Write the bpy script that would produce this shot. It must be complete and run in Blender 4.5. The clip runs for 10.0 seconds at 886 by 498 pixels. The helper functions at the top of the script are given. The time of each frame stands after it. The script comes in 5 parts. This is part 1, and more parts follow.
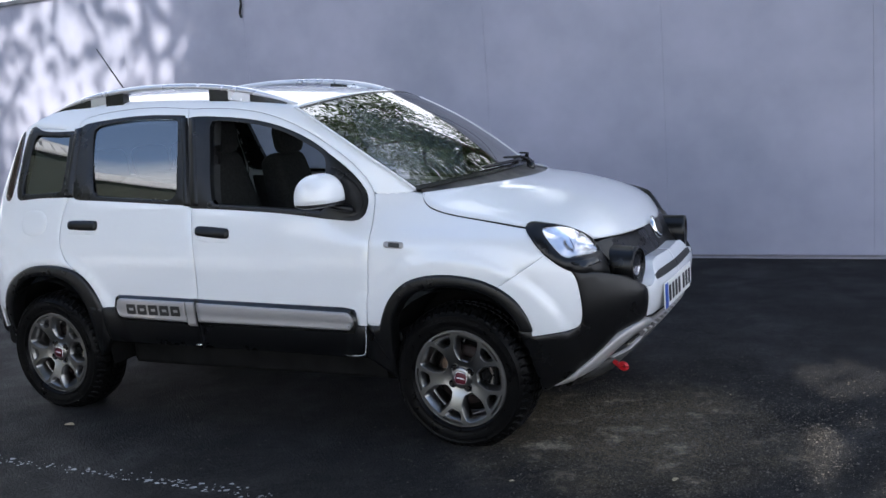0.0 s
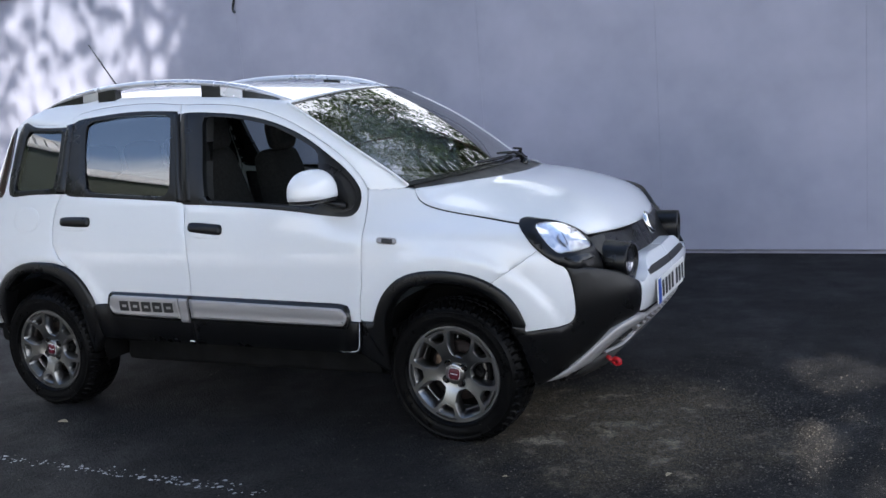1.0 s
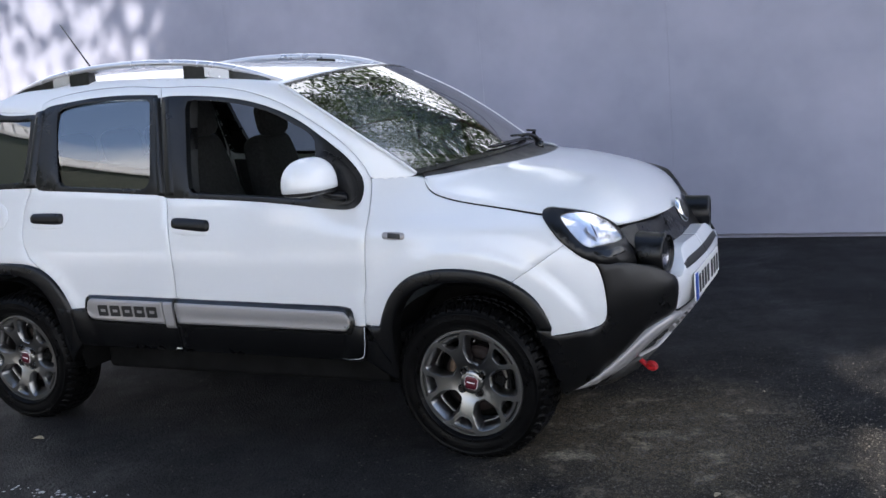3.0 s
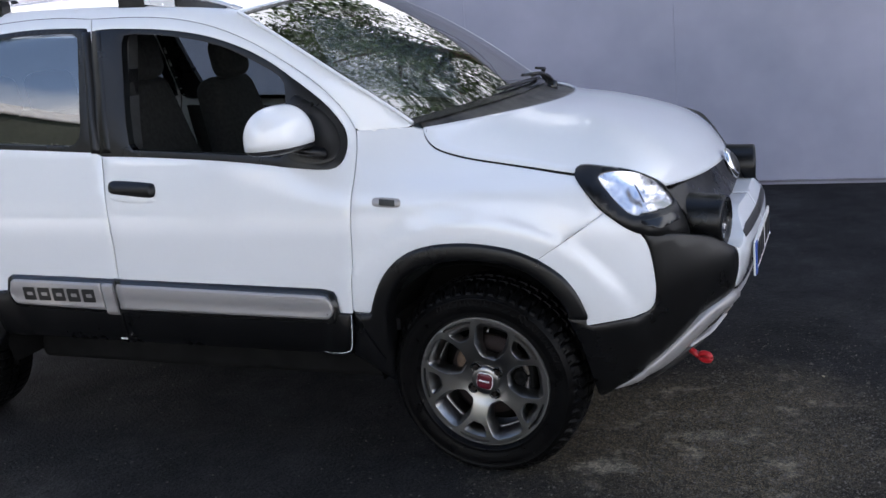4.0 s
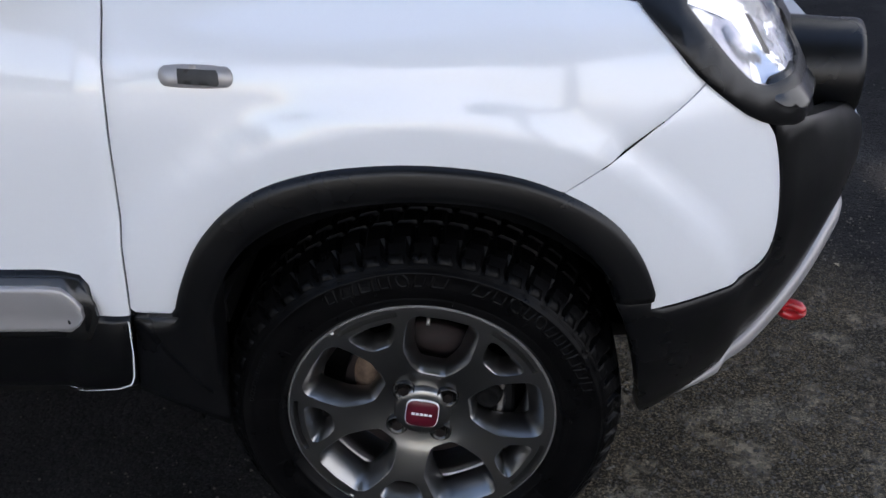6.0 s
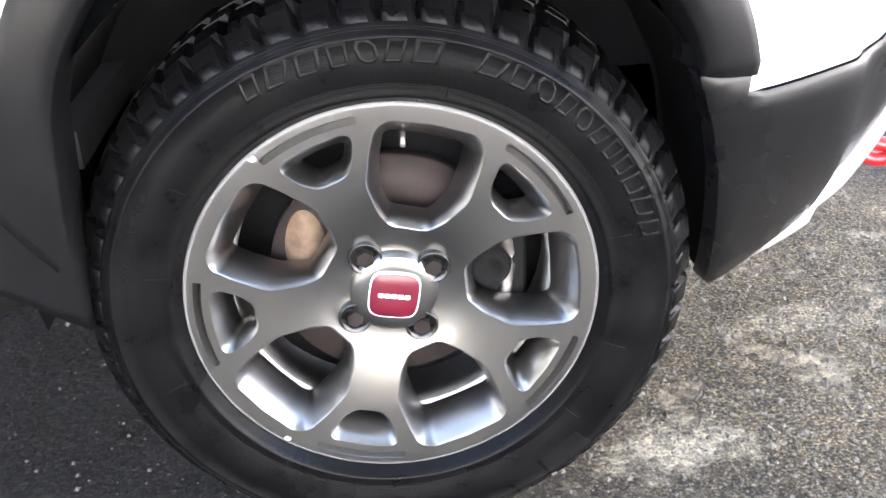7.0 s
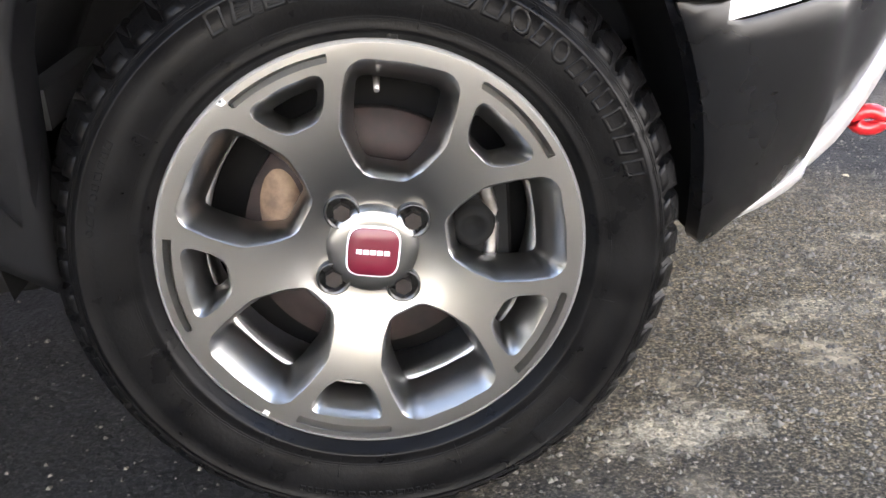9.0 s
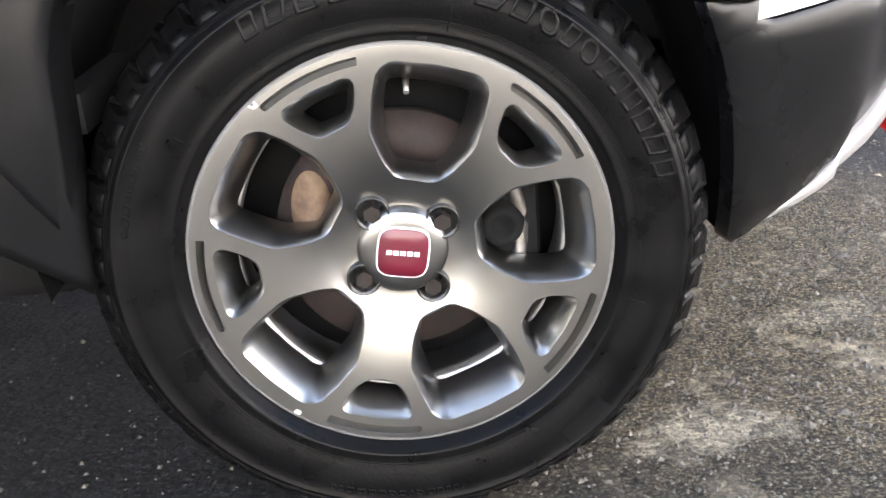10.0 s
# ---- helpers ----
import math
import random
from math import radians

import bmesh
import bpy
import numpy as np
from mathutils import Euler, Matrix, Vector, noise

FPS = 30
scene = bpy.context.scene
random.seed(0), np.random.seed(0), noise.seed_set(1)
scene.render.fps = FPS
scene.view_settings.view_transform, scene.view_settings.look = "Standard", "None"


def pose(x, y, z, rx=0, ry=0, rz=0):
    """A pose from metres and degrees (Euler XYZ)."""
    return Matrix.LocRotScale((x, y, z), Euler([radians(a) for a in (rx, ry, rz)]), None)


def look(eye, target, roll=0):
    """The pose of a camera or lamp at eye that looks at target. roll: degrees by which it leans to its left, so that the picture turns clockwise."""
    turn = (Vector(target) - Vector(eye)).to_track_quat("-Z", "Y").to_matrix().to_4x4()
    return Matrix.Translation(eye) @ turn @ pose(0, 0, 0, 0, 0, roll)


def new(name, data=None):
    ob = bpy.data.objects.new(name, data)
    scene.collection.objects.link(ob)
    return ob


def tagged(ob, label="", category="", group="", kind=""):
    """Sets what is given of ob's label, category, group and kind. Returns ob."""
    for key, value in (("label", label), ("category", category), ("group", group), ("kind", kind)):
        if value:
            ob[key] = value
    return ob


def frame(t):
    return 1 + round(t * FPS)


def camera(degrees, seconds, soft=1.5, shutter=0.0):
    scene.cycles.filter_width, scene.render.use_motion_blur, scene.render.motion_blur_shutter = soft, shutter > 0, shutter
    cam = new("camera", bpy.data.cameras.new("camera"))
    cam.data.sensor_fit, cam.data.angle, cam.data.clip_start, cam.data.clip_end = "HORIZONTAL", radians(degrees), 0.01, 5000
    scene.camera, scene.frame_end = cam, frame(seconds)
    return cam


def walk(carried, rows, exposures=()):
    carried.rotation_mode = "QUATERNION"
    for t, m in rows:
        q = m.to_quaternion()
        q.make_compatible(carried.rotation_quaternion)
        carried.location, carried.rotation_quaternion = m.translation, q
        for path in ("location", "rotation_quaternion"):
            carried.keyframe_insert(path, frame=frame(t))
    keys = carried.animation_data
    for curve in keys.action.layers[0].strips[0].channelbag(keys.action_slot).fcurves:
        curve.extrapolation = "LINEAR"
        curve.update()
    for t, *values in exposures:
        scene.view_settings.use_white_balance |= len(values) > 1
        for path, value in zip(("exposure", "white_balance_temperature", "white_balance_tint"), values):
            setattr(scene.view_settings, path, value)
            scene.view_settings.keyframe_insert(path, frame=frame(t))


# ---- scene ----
from mathutils import geometry

cam = camera(48.5, 10.0)
PATH = [
    (0, (1.725, -4.349, 1.474), (0.852, -2.577, 1.16), -4.3),
    (0.5, (1.733, -4.345, 1.476), (0.863, -2.572, 1.158), -4.3),
    (1, (1.73, -4.344, 1.475), (0.867, -2.57, 1.151), -4.4),
    (1.5, (1.715, -4.329, 1.467), (0.855, -2.554, 1.138), -4.5),
    (2, (1.669, -4.265, 1.449), (0.804, -2.492, 1.119), -4.7),
    (3.5, (1.288, -3.742, 1.46), (0.467, -1.964, 1.057), -5.6),
    (4, (1.049, -3.393, 1.424), (0.273, -1.615, 0.94), -5.7),
    (4.5, (0.783, -3.032, 1.418), (0.097, -1.255, 0.807), -5.5),
    (5, (0.491, -2.674, 1.379), (-0.032, -0.881, 0.664), -4.5),
    (5.5, (0.284, -2.314, 1.347), (-0.042, -0.551, 0.46), -4.5),
    (5.7, (0.218, -2.166, 1.342), (-0.027, -0.449, 0.345), -4.3),
    (6.8, (-0.008, -1.649, 0.886), (0.103, 0.081, -0.112), -1.5),
    (7, (-0.011, -1.637, 0.791), (0.116, 0.133, -0.131), -2.0),
    (7.5, (-0.001, -1.642, 0.702), (0.147, 0.173, -0.126), -2.5),
    (8, (0.0, -1.649, 0.670), (0.144, 0.193, -0.095), -3.1),
    (8.5, (0.002, -1.658, 0.655), (0.14, 0.193, -0.089), -3.6),
    (9, (0.005, -1.664, 0.649), (0.136, 0.186, -0.100), -3.7),
    (9.5, (0.008, -1.669, 0.648), (0.132, 0.18, -0.103), -4.0),
    (10, (0.004, -1.67, 0.650), (0.077, 0.186, -0.091), -4.5),
]
EXPOSURES = [(0.0, 1.08, 6060, 11), (3.5, 1.16, 6250, 13), (5.6, 1.12, 6300, 14), (6.2, 1.5, 6400, 14), (6.9, 4.1, 6850, 15), (7.5, 4.5, 6850, 15), (8.2, 3.85, 7150, 14), (10.0, 3.72, 7150, 14)]
walk(cam, [(t, look(eye, target, roll)) for t, eye, target, roll in PATH], EXPOSURES)

# ---- light ----
SUN = Vector((0.15, -0.75, 0.65)).normalized()      # towards the sun
world = bpy.data.worlds.new("world")
scene.world = world
world.use_nodes = True
sky = world.node_tree.nodes.new("ShaderNodeTexSky")
sky.sky_type, sky.sun_disc = "NISHITA", False
sky.sun_elevation = math.asin(SUN.z)
sky.sun_rotation = math.atan2(SUN.x, SUN.y)
cloud_at = world.node_tree.nodes.new("ShaderNodeTexCoord")
cloud = world.node_tree.nodes.new("ShaderNodeTexNoise")
cloud.inputs["Scale"].default_value, cloud.inputs["Detail"].default_value, cloud.inputs["Roughness"].default_value = 2.4, 6, 0.5
cloud_ramp = world.node_tree.nodes.new("ShaderNodeValToRGB")
cloud_ramp.color_ramp.elements[0].position, cloud_ramp.color_ramp.elements[1].position = 0.44, 0.62
# clouds bank up towards the horizon and thin out overhead
height_of = world.node_tree.nodes.new("ShaderNodeSeparateXYZ")
bank = world.node_tree.nodes.new("ShaderNodeMapRange")
bank.inputs["From Min"].default_value, bank.inputs["From Max"].default_value = 0.28, 0.55
bank.inputs["To Min"].default_value, bank.inputs["To Max"].default_value = 0.36, -0.16
banked = world.node_tree.nodes.new("ShaderNodeMath")
northern = world.node_tree.nodes.new("ShaderNodeMath")
northern.operation, northern.inputs[1].default_value = "MULTIPLY_ADD", 0.34
cloudy = world.node_tree.nodes.new("ShaderNodeMixRGB")
cloudy.inputs[2].default_value = (7.8, 7.9, 8.1, 1)
background = world.node_tree.nodes["Background"]
background.inputs["Strength"].default_value = 0.15
for _a, _b in ((cloud_at.outputs["Generated"], cloud.inputs["Vector"]), (cloud_at.outputs["Generated"], height_of.inputs[0]), (height_of.outputs["Z"], bank.inputs[0]),
               (cloud.outputs["Fac"], banked.inputs[0]), (height_of.outputs["Y"], northern.inputs[0]), (bank.outputs[0], northern.inputs[2]), (northern.outputs[0], banked.inputs[1]), (banked.outputs[0], cloud_ramp.inputs[0]), (cloud_ramp.outputs[0], cloudy.inputs[0]),
               (sky.outputs[0], cloudy.inputs[1]), (cloudy.outputs[0], background.inputs[0])):
    world.node_tree.links.new(_a, _b)
sun = new("sun", bpy.data.lights.new("sun", "SUN"))
sun.data.energy, sun.data.angle, sun.data.color = 4.3, radians(0.53), (1.0, 0.92, 0.80)
sun.matrix_world = look(SUN * 30, (0, 0, 0))


# ---- materials ----
def material(name, color, rough=0.5, metal=0.0, coat=0.0, spec=0.5):
    m = bpy.data.materials.new(name)
    m.use_nodes = True
    b = m.node_tree.nodes["Principled BSDF"]
    b.inputs["Base Color"].default_value = (*color, 1)
    b.inputs["Roughness"].default_value, b.inputs["Metallic"].default_value = rough, metal
    b.inputs["Coat Weight"].default_value, b.inputs["Coat Roughness"].default_value = coat, 0.03
    b.inputs["Specular IOR Level"].default_value = spec
    return m


def node(m, kind, **inputs):
    n = m.node_tree.nodes.new(kind)
    for key, value in inputs.items():
        n.inputs[key.replace("_", " ")].default_value = value
    return n


def link(m, a, b):
    m.node_tree.links.new(a, b)


def coords(m):
    return node(m, "ShaderNodeTexCoord").outputs["Object"]


def shader(m):
    return m.node_tree.nodes["Principled BSDF"]


def noise_tex(m, scale, detail=4.0, rough=0.6):
    n = node(m, "ShaderNodeTexNoise", Scale=scale, Detail=detail, Roughness=rough)
    link(m, coords(m), n.inputs["Vector"])
    return n.outputs["Fac"]


def ramp(m, fac, stops):
    r = node(m, "ShaderNodeValToRGB")
    e = r.color_ramp.elements
    while len(e) < len(stops):
        e.new(0.5)
    for el, (p, c) in zip(e, stops):
        el.position, el.color = p, (*c, 1) if len(c) == 3 else c
    link(m, fac, r.inputs[0])
    return r.outputs[0]


def grey(v):
    return (v, v, v)


def tint(m, fac_scale, low, high, detail=4.0):
    """Varies the base colour between two colours by noise."""
    link(m, ramp(m, noise_tex(m, fac_scale, detail), [(0.3, low), (0.7, high)]), shader(m).inputs["Base Color"])
    return m


def vary_rough(m, scale, low, high):
    link(m, ramp(m, noise_tex(m, scale), [(0.3, grey(low)), (0.7, grey(high))]), shader(m).inputs["Roughness"])
    return m


def bump(m, scale, strength, dist=0.002, detail=4.0):
    b = node(m, "ShaderNodeBump", Strength=strength, Distance=dist)
    link(m, noise_tex(m, scale, detail), b.inputs["Height"])
    link(m, b.outputs[0], shader(m).inputs["Normal"])
    return m


def glass(name, color, gloss_share=0.08):
    """A pane: clear but for its tint, and a mirror that grows towards grazing."""
    m = bpy.data.materials.new(name)
    m.use_nodes = True
    nt = m.node_tree
    nt.nodes.remove(nt.nodes["Principled BSDF"])
    clear = node(m, "ShaderNodeBsdfTransparent", Color=(*color, 1))
    gloss = node(m, "ShaderNodeBsdfGlossy", Roughness=0.0)
    facing = node(m, "ShaderNodeLayerWeight", Blend=0.5)
    power = node(m, "ShaderNodeMath")
    power.operation = "POWER"
    power.inputs[1].default_value = 4.0
    share = node(m, "ShaderNodeMath")
    share.operation = "MULTIPLY_ADD"
    share.inputs[1].default_value, share.inputs[2].default_value = 1 - gloss_share, gloss_share
    mix = node(m, "ShaderNodeMixShader")
    link(m, facing.outputs["Facing"], power.inputs[0])
    link(m, power.outputs[0], share.inputs[0])
    link(m, share.outputs[0], mix.inputs[0])
    link(m, clear.outputs[0], mix.inputs[1])
    link(m, gloss.outputs[0], mix.inputs[2])
    link(m, mix.outputs[0], nt.nodes["Material Output"].inputs[0])
    return m


PAINT = vary_rough(material("white_car_paint", (0.75, 0.765, 0.785), 0.35, coat=1.0), 3.0, 0.30, 0.42)
shader(PAINT).inputs["Coat IOR"].default_value = 1.65
shader(PAINT).inputs["Coat Roughness"].default_value = 0.06
PLASTIC = bump(vary_rough(tint(material("black_grained_plastic", grey(0.01), 0.5, spec=0.35), 9.0, (0.0030, 0.0031, 0.0035), (0.0060, 0.0061, 0.0067)), 6.0, 0.24, 0.36), 900, 0.25, 0.001)
COWL = vary_rough(tint(material("dusty_black_plastic", grey(0.05), 0.5), 7.0, grey(0.012), (0.085, 0.08, 0.075), 6), 9.0, 0.35, 0.6)
TRIM = material("black_gloss_trim", grey(0.012), 0.22)
DARK = tint(material("dark_underside", grey(0.008), 0.9, spec=0.05), 8, grey(0.006), grey(0.013))
SILVER = vary_rough(material("satin_silver_plastic", (0.33, 0.318, 0.315), 0.33, metal=0.35), 3.0, 0.30, 0.38)
RAIL = vary_rough(material("silver_painted_metal", (0.62, 0.62, 0.64), 0.3, metal=0.7, coat=0.4), 3.0, 0.25, 0.32)
ALLOY = vary_rough(material("alloy_wheel_paint", (0.285, 0.282, 0.276), 0.27, metal=1.0), 4.0, 0.27, 0.32)
ALLOY_LIP = vary_rough(material("alloy_lip_paint", (0.15, 0.149, 0.147), 0.6, metal=0.3), 9.0, 0.5, 0.68)
ALLOY_IN = tint(material("alloy_barrel_paint", grey(0.5), 0.38, metal=0.7), 12.0, (0.28, 0.27, 0.255), (0.36, 0.35, 0.335))
STEEL = tint(material("brake_steel", grey(0.3), 0.4, metal=0.9), 50, (0.16, 0.14, 0.12), (0.33, 0.32, 0.31))
RUST = tint(material("rusty_iron", (0.1, 0.06, 0.05), 0.75, metal=0.2), 40, (0.006, 0.0042, 0.0036), (0.026, 0.014, 0.012))
TAN_RUST = tint(material("light_rust", (0.3, 0.2, 0.12), 0.8), 40, (0.07, 0.042, 0.026), (0.20, 0.135, 0.085))
BOLT = tint(material("dark_bolt_steel", grey(0.05), 0.45, metal=0.6), 60, (0.014, 0.011, 0.010), (0.034, 0.028, 0.026))
CLADDING = tint(material("dark_green_cladding", (0.03, 0.05, 0.03), 0.7), 2, (0.02, 0.035, 0.02), (0.05, 0.07, 0.04))
DRY = tint(material("dry_leaf", (0.4, 0.33, 0.2), 0.7), 80, (0.28, 0.22, 0.12), (0.5, 0.43, 0.3))
REFLECTOR = material("lamp_reflector", (0.86, 0.86, 0.89), 0.12, metal=0.75)
RED = material("red_plastic", (0.085, 0.003, 0.012), 0.4, coat=0.15)
SMOKED = material("smoked_red_lens", (0.018, 0.003, 0.004), 0.2, coat=0.5)
HOOK_RED = material("bright_red_paint", (0.45, 0.012, 0.018), 0.35, coat=0.4)
WHITE = material("white_print", grey(0.8), 0.45)
CHROME = material("chrome", grey(0.75), 0.08, metal=1.0)
SCREEN = glass("windscreen_glass", (0.30, 0.36, 0.345), 0.42)
WINDOW = glass("window_glass", (0.62, 0.68, 0.70), 0.13)
TINTED = glass("tinted_window_glass", (0.40, 0.46, 0.48), 0.21)
CLEAR = glass("lamp_glass", (0.96, 0.965, 0.98), 0.06)
CLOTH = bump(tint(material("dark_seat_cloth", grey(0.02), 0.9), 60, grey(0.012), grey(0.032)), 500, 0.4)
CABIN = tint(material("cabin_plastic", grey(0.03), 0.65), 20, grey(0.022), grey(0.04))
# dashboard colour lifted to put a pale haze into the windscreen
DASH = tint(material("dashboard_haze_grey", grey(0.1), 0.7), 20, (0.075, 0.085, 0.08), (0.12, 0.13, 0.125))
PLATE = material("plate_white", (0.78, 0.78, 0.76), 0.35)
PLATE_BLUE = material("plate_blue", (0.02, 0.08, 0.42), 0.35)
INK = material("black_print", grey(0.012), 0.5)

RUBBER = tint(material("tyre_rubber", grey(0.006), 0.6, spec=0.10), 14.0, (0.0012, 0.0012, 0.0015), (0.0042, 0.0041, 0.0042), 8)
vary_rough(RUBBER, 22.0, 0.22, 0.52)
bump(RUBBER, 260, 0.25, 0.0015)

WALL_PAINT = material("blue_grey_wall_paint", (0.33, 0.34, 0.43), 0.6)
tint(WALL_PAINT, 0.62, (0.250, 0.265, 0.340), (0.430, 0.430, 0.525), 5)
vary_rough(WALL_PAINT, 1.2, 0.48, 0.62)
bump(WALL_PAINT, 90, 0.12, 0.002)
FLASHING = tint(material("wall_foot_flashing", grey(0.2), 0.5, metal=0.3), 5, (0.15, 0.15, 0.17), (0.24, 0.24, 0.27))


def asphalt():
    m = material("worn_asphalt", grey(0.05), 0.85, spec=0.22)
    fine = noise_tex(m, 190, 6, 0.75)
    chips = node(m, "ShaderNodeTexVoronoi", Scale=85.0)
    link(m, coords(m), chips.inputs["Vector"])
    # a dusty apron ahead of the car's nose, broken up by noise, its colour also lifted for brighter light there
    gap = node(m, "ShaderNodeVectorMath")
    gap.operation = "DISTANCE"
    gap.inputs[1].default_value = (0.62, -0.45, 0.0)
    link(m, coords(m), gap.inputs[0])
    apron = node(m, "ShaderNodeMapRange")
    for key, value in (("From Min", 0.25), ("From Max", 0.85), ("To Min", 0.34), ("To Max", 0.0)):
        apron.inputs[key].default_value = value
    link(m, gap.outputs["Value"], apron.inputs[0])
    total = node(m, "ShaderNodeMath")
    link(m, noise_tex(m, 1.9, 8, 0.66), total.inputs[0])
    link(m, apron.outputs[0], total.inputs[1])
    dirt = ramp(m, total.outputs[0], [(0.52, grey(0.0)), (0.86, grey(1.0))])
    stone = ramp(m, fine, [(0.40, (0.0036, 0.0037, 0.0043)), (0.52, (0.0118, 0.0119, 0.0126)), (0.62, (0.046, 0.0445, 0.0445))])
    dust = ramp(m, fine, [(0.38, (0.010, 0.0082, 0.0052)), (0.50, (0.076, 0.061, 0.037)), (0.62, (0.32, 0.265, 0.175))])
    # away from the apron the dust is plain grey
    grey_dust = ramp(m, fine, [(0.38, grey(0.012)), (0.50, (0.050, 0.049, 0.047)), (0.62, (0.17, 0.166, 0.158))])
    close = node(m, "ShaderNodeMath")
    close.operation, close.use_clamp = "MULTIPLY", True
    close.inputs[1].default_value = 9.0
    link(m, apron.outputs[0], close.inputs[0])
    kind_of_dust = node(m, "ShaderNodeMixRGB")
    link(m, close.outputs[0], kind_of_dust.inputs[0])
    link(m, grey_dust, kind_of_dust.inputs[1])
    link(m, dust, kind_of_dust.inputs[2])
    dust = kind_of_dust.outputs[0]
    mix = node(m, "ShaderNodeMixRGB")
    link(m, dirt, mix.inputs[0])
    link(m, stone, mix.inputs[1])
    link(m, dust, mix.inputs[2])
    scuff = node(m, "ShaderNodeMath")
    scuff.operation = "MULTIPLY"
    link(m, dirt, scuff.inputs[0])
    near_scuff = node(m, "ShaderNodeMath")
    near_scuff.operation = "MULTIPLY"
    link(m, ramp(m, noise_tex(m, 6.5, 7, 0.7), [(0.54, grey(0.0)), (0.66, grey(0.8))]), near_scuff.inputs[0])
    link(m, close.outputs[0], near_scuff.inputs[1])
    link(m, near_scuff.outputs[0], scuff.inputs[1])
    sand = node(m, "ShaderNodeMixRGB", Color2=(0.41, 0.352, 0.258, 1))
    link(m, scuff.outputs[0], sand.inputs[0])
    link(m, mix.outputs[0], sand.inputs[1])
    # trodden sand in two ragged patches beside the front wheel
    for cx, cy, rx, ry, most in ((0.345, -0.695, 0.105, 0.060, 0.85), (0.63, -0.43, 0.12, 0.05, 0.5)):
        off = node(m, "ShaderNodeVectorMath")
        off.operation = "SUBTRACT"
        off.inputs[1].default_value = (cx, cy, 0)
        link(m, coords(m), off.inputs[0])
        unit = node(m, "ShaderNodeVectorMath")
        unit.operation = "MULTIPLY"
        unit.inputs[1].default_value = (1 / rx, 1 / ry, 0)
        link(m, off.outputs[0], unit.inputs[0])
        reach = node(m, "ShaderNodeVectorMath")
        reach.operation = "LENGTH"
        link(m, unit.outputs[0], reach.inputs[0])
        ragged = node(m, "ShaderNodeMath")
        ragged.operation = "MULTIPLY_ADD"
        ragged.inputs[1].default_value = 3.4
        link(m, noise_tex(m, 17, 8, 0.7), ragged.inputs[0])
        link(m, reach.outputs["Value"], ragged.inputs[2])
        patch = node(m, "ShaderNodeMapRange")
        for key, value in (("From Min", 2.75), ("From Max", 2.15), ("To Min", 0.0), ("To Max", most)):
            patch.inputs[key].default_value = value
        link(m, ragged.outputs[0], patch.inputs[0])
        pale_sand = node(m, "ShaderNodeMixRGB")
        link(m, patch.outputs[0], pale_sand.inputs[0])
        link(m, sand.outputs[0], pale_sand.inputs[1])
        link(m, ramp(m, fine, [(0.38, (0.16, 0.142, 0.105)), (0.52, (0.42, 0.375, 0.285)), (0.66, (0.60, 0.54, 0.43))]), pale_sand.inputs[2])
        sand = pale_sand
    far = node(m, "ShaderNodeMapRange")
    for key, value in (("From Min", -4.75), ("From Max", -5.6), ("To Min", 0.0), ("To Max", 1.0)):
        far.inputs[key].default_value = value
    across_yard = node(m, "ShaderNodeSeparateXYZ")
    link(m, coords(m), across_yard.inputs[0])
    link(m, across_yard.outputs["Y"], far.inputs[0])
    pale = node(m, "ShaderNodeMixRGB", Color2=(0.42, 0.41, 0.39, 1))      # unseen ground paled, to brighten reflections in the car's side
    link(m, far.outputs[0], pale.inputs[0])
    link(m, sand.outputs[0], pale.inputs[1])
    mix = pale
    spots = node(m, "ShaderNodeMixRGB", Fac=0.85)
    spots.blend_type = "MULTIPLY"
    link(m, mix.outputs[0], spots.inputs[1])
    hue = node(m, "ShaderNodeSeparateColor")
    link(m, chips.outputs["Color"], hue.inputs[0])
    link(m, ramp(m, hue.outputs[0], [(0.0, grey(0.25)), (0.6, grey(0.8)), (1.0, (1.0, 0.97, 0.92))]), spots.inputs[2])
    link(m, spots.outputs[0], shader(m).inputs["Base Color"])
    height = node(m, "ShaderNodeMath")
    height.operation = "SUBTRACT"
    link(m, fine, height.inputs[0])
    link(m, chips.outputs["Distance"], height.inputs[1])
    b = node(m, "ShaderNodeBump", Strength=0.8, Distance=0.009)
    link(m, height.outputs[0], b.inputs["Height"])
    link(m, b.outputs[0], shader(m).inputs["Normal"])
    return vary_rough(m, 2.5, 0.6, 0.95)


ASPHALT = asphalt()
STONE = tint(material("pale_grit", grey(0.2), 0.9), 60, (0.015, 0.014, 0.012), (0.16, 0.145, 0.122))
LEAF = tint(material("tree_leaf", (0.05, 0.09, 0.02), 0.5), 1.3, (0.030, 0.060, 0.020), (0.095, 0.145, 0.050))
BARK = bump(tint(material("bark", (0.12, 0.09, 0.06), 0.9), 6, (0.07, 0.055, 0.04), (0.17, 0.13, 0.10)), 30, 0.8, 0.02)
FENCE = tint(material("white_fence_paint", grey(0.75), 0.6), 3, grey(0.86), grey(0.93))


# ---- mesh tools ----
def mesh_object(name, bm, mat):
    me = bpy.data.meshes.new(name)
    bm.normal_update()
    bm.to_mesh(me)
    bm.free()
    me.materials.append(mat)
    return new(name, me)


def part(name, bm, mat, parent, label=""):
    ob = mesh_object(name, bm, mat)
    ob.parent = parent
    return tagged(ob, label)


def mirrored(bm):
    """A copy of a bmesh on the car's other side."""
    other = bm.copy()
    for v in other.verts:
        v.co.y = -v.co.y
    bmesh.ops.reverse_faces(other, faces=other.faces[:])
    return other


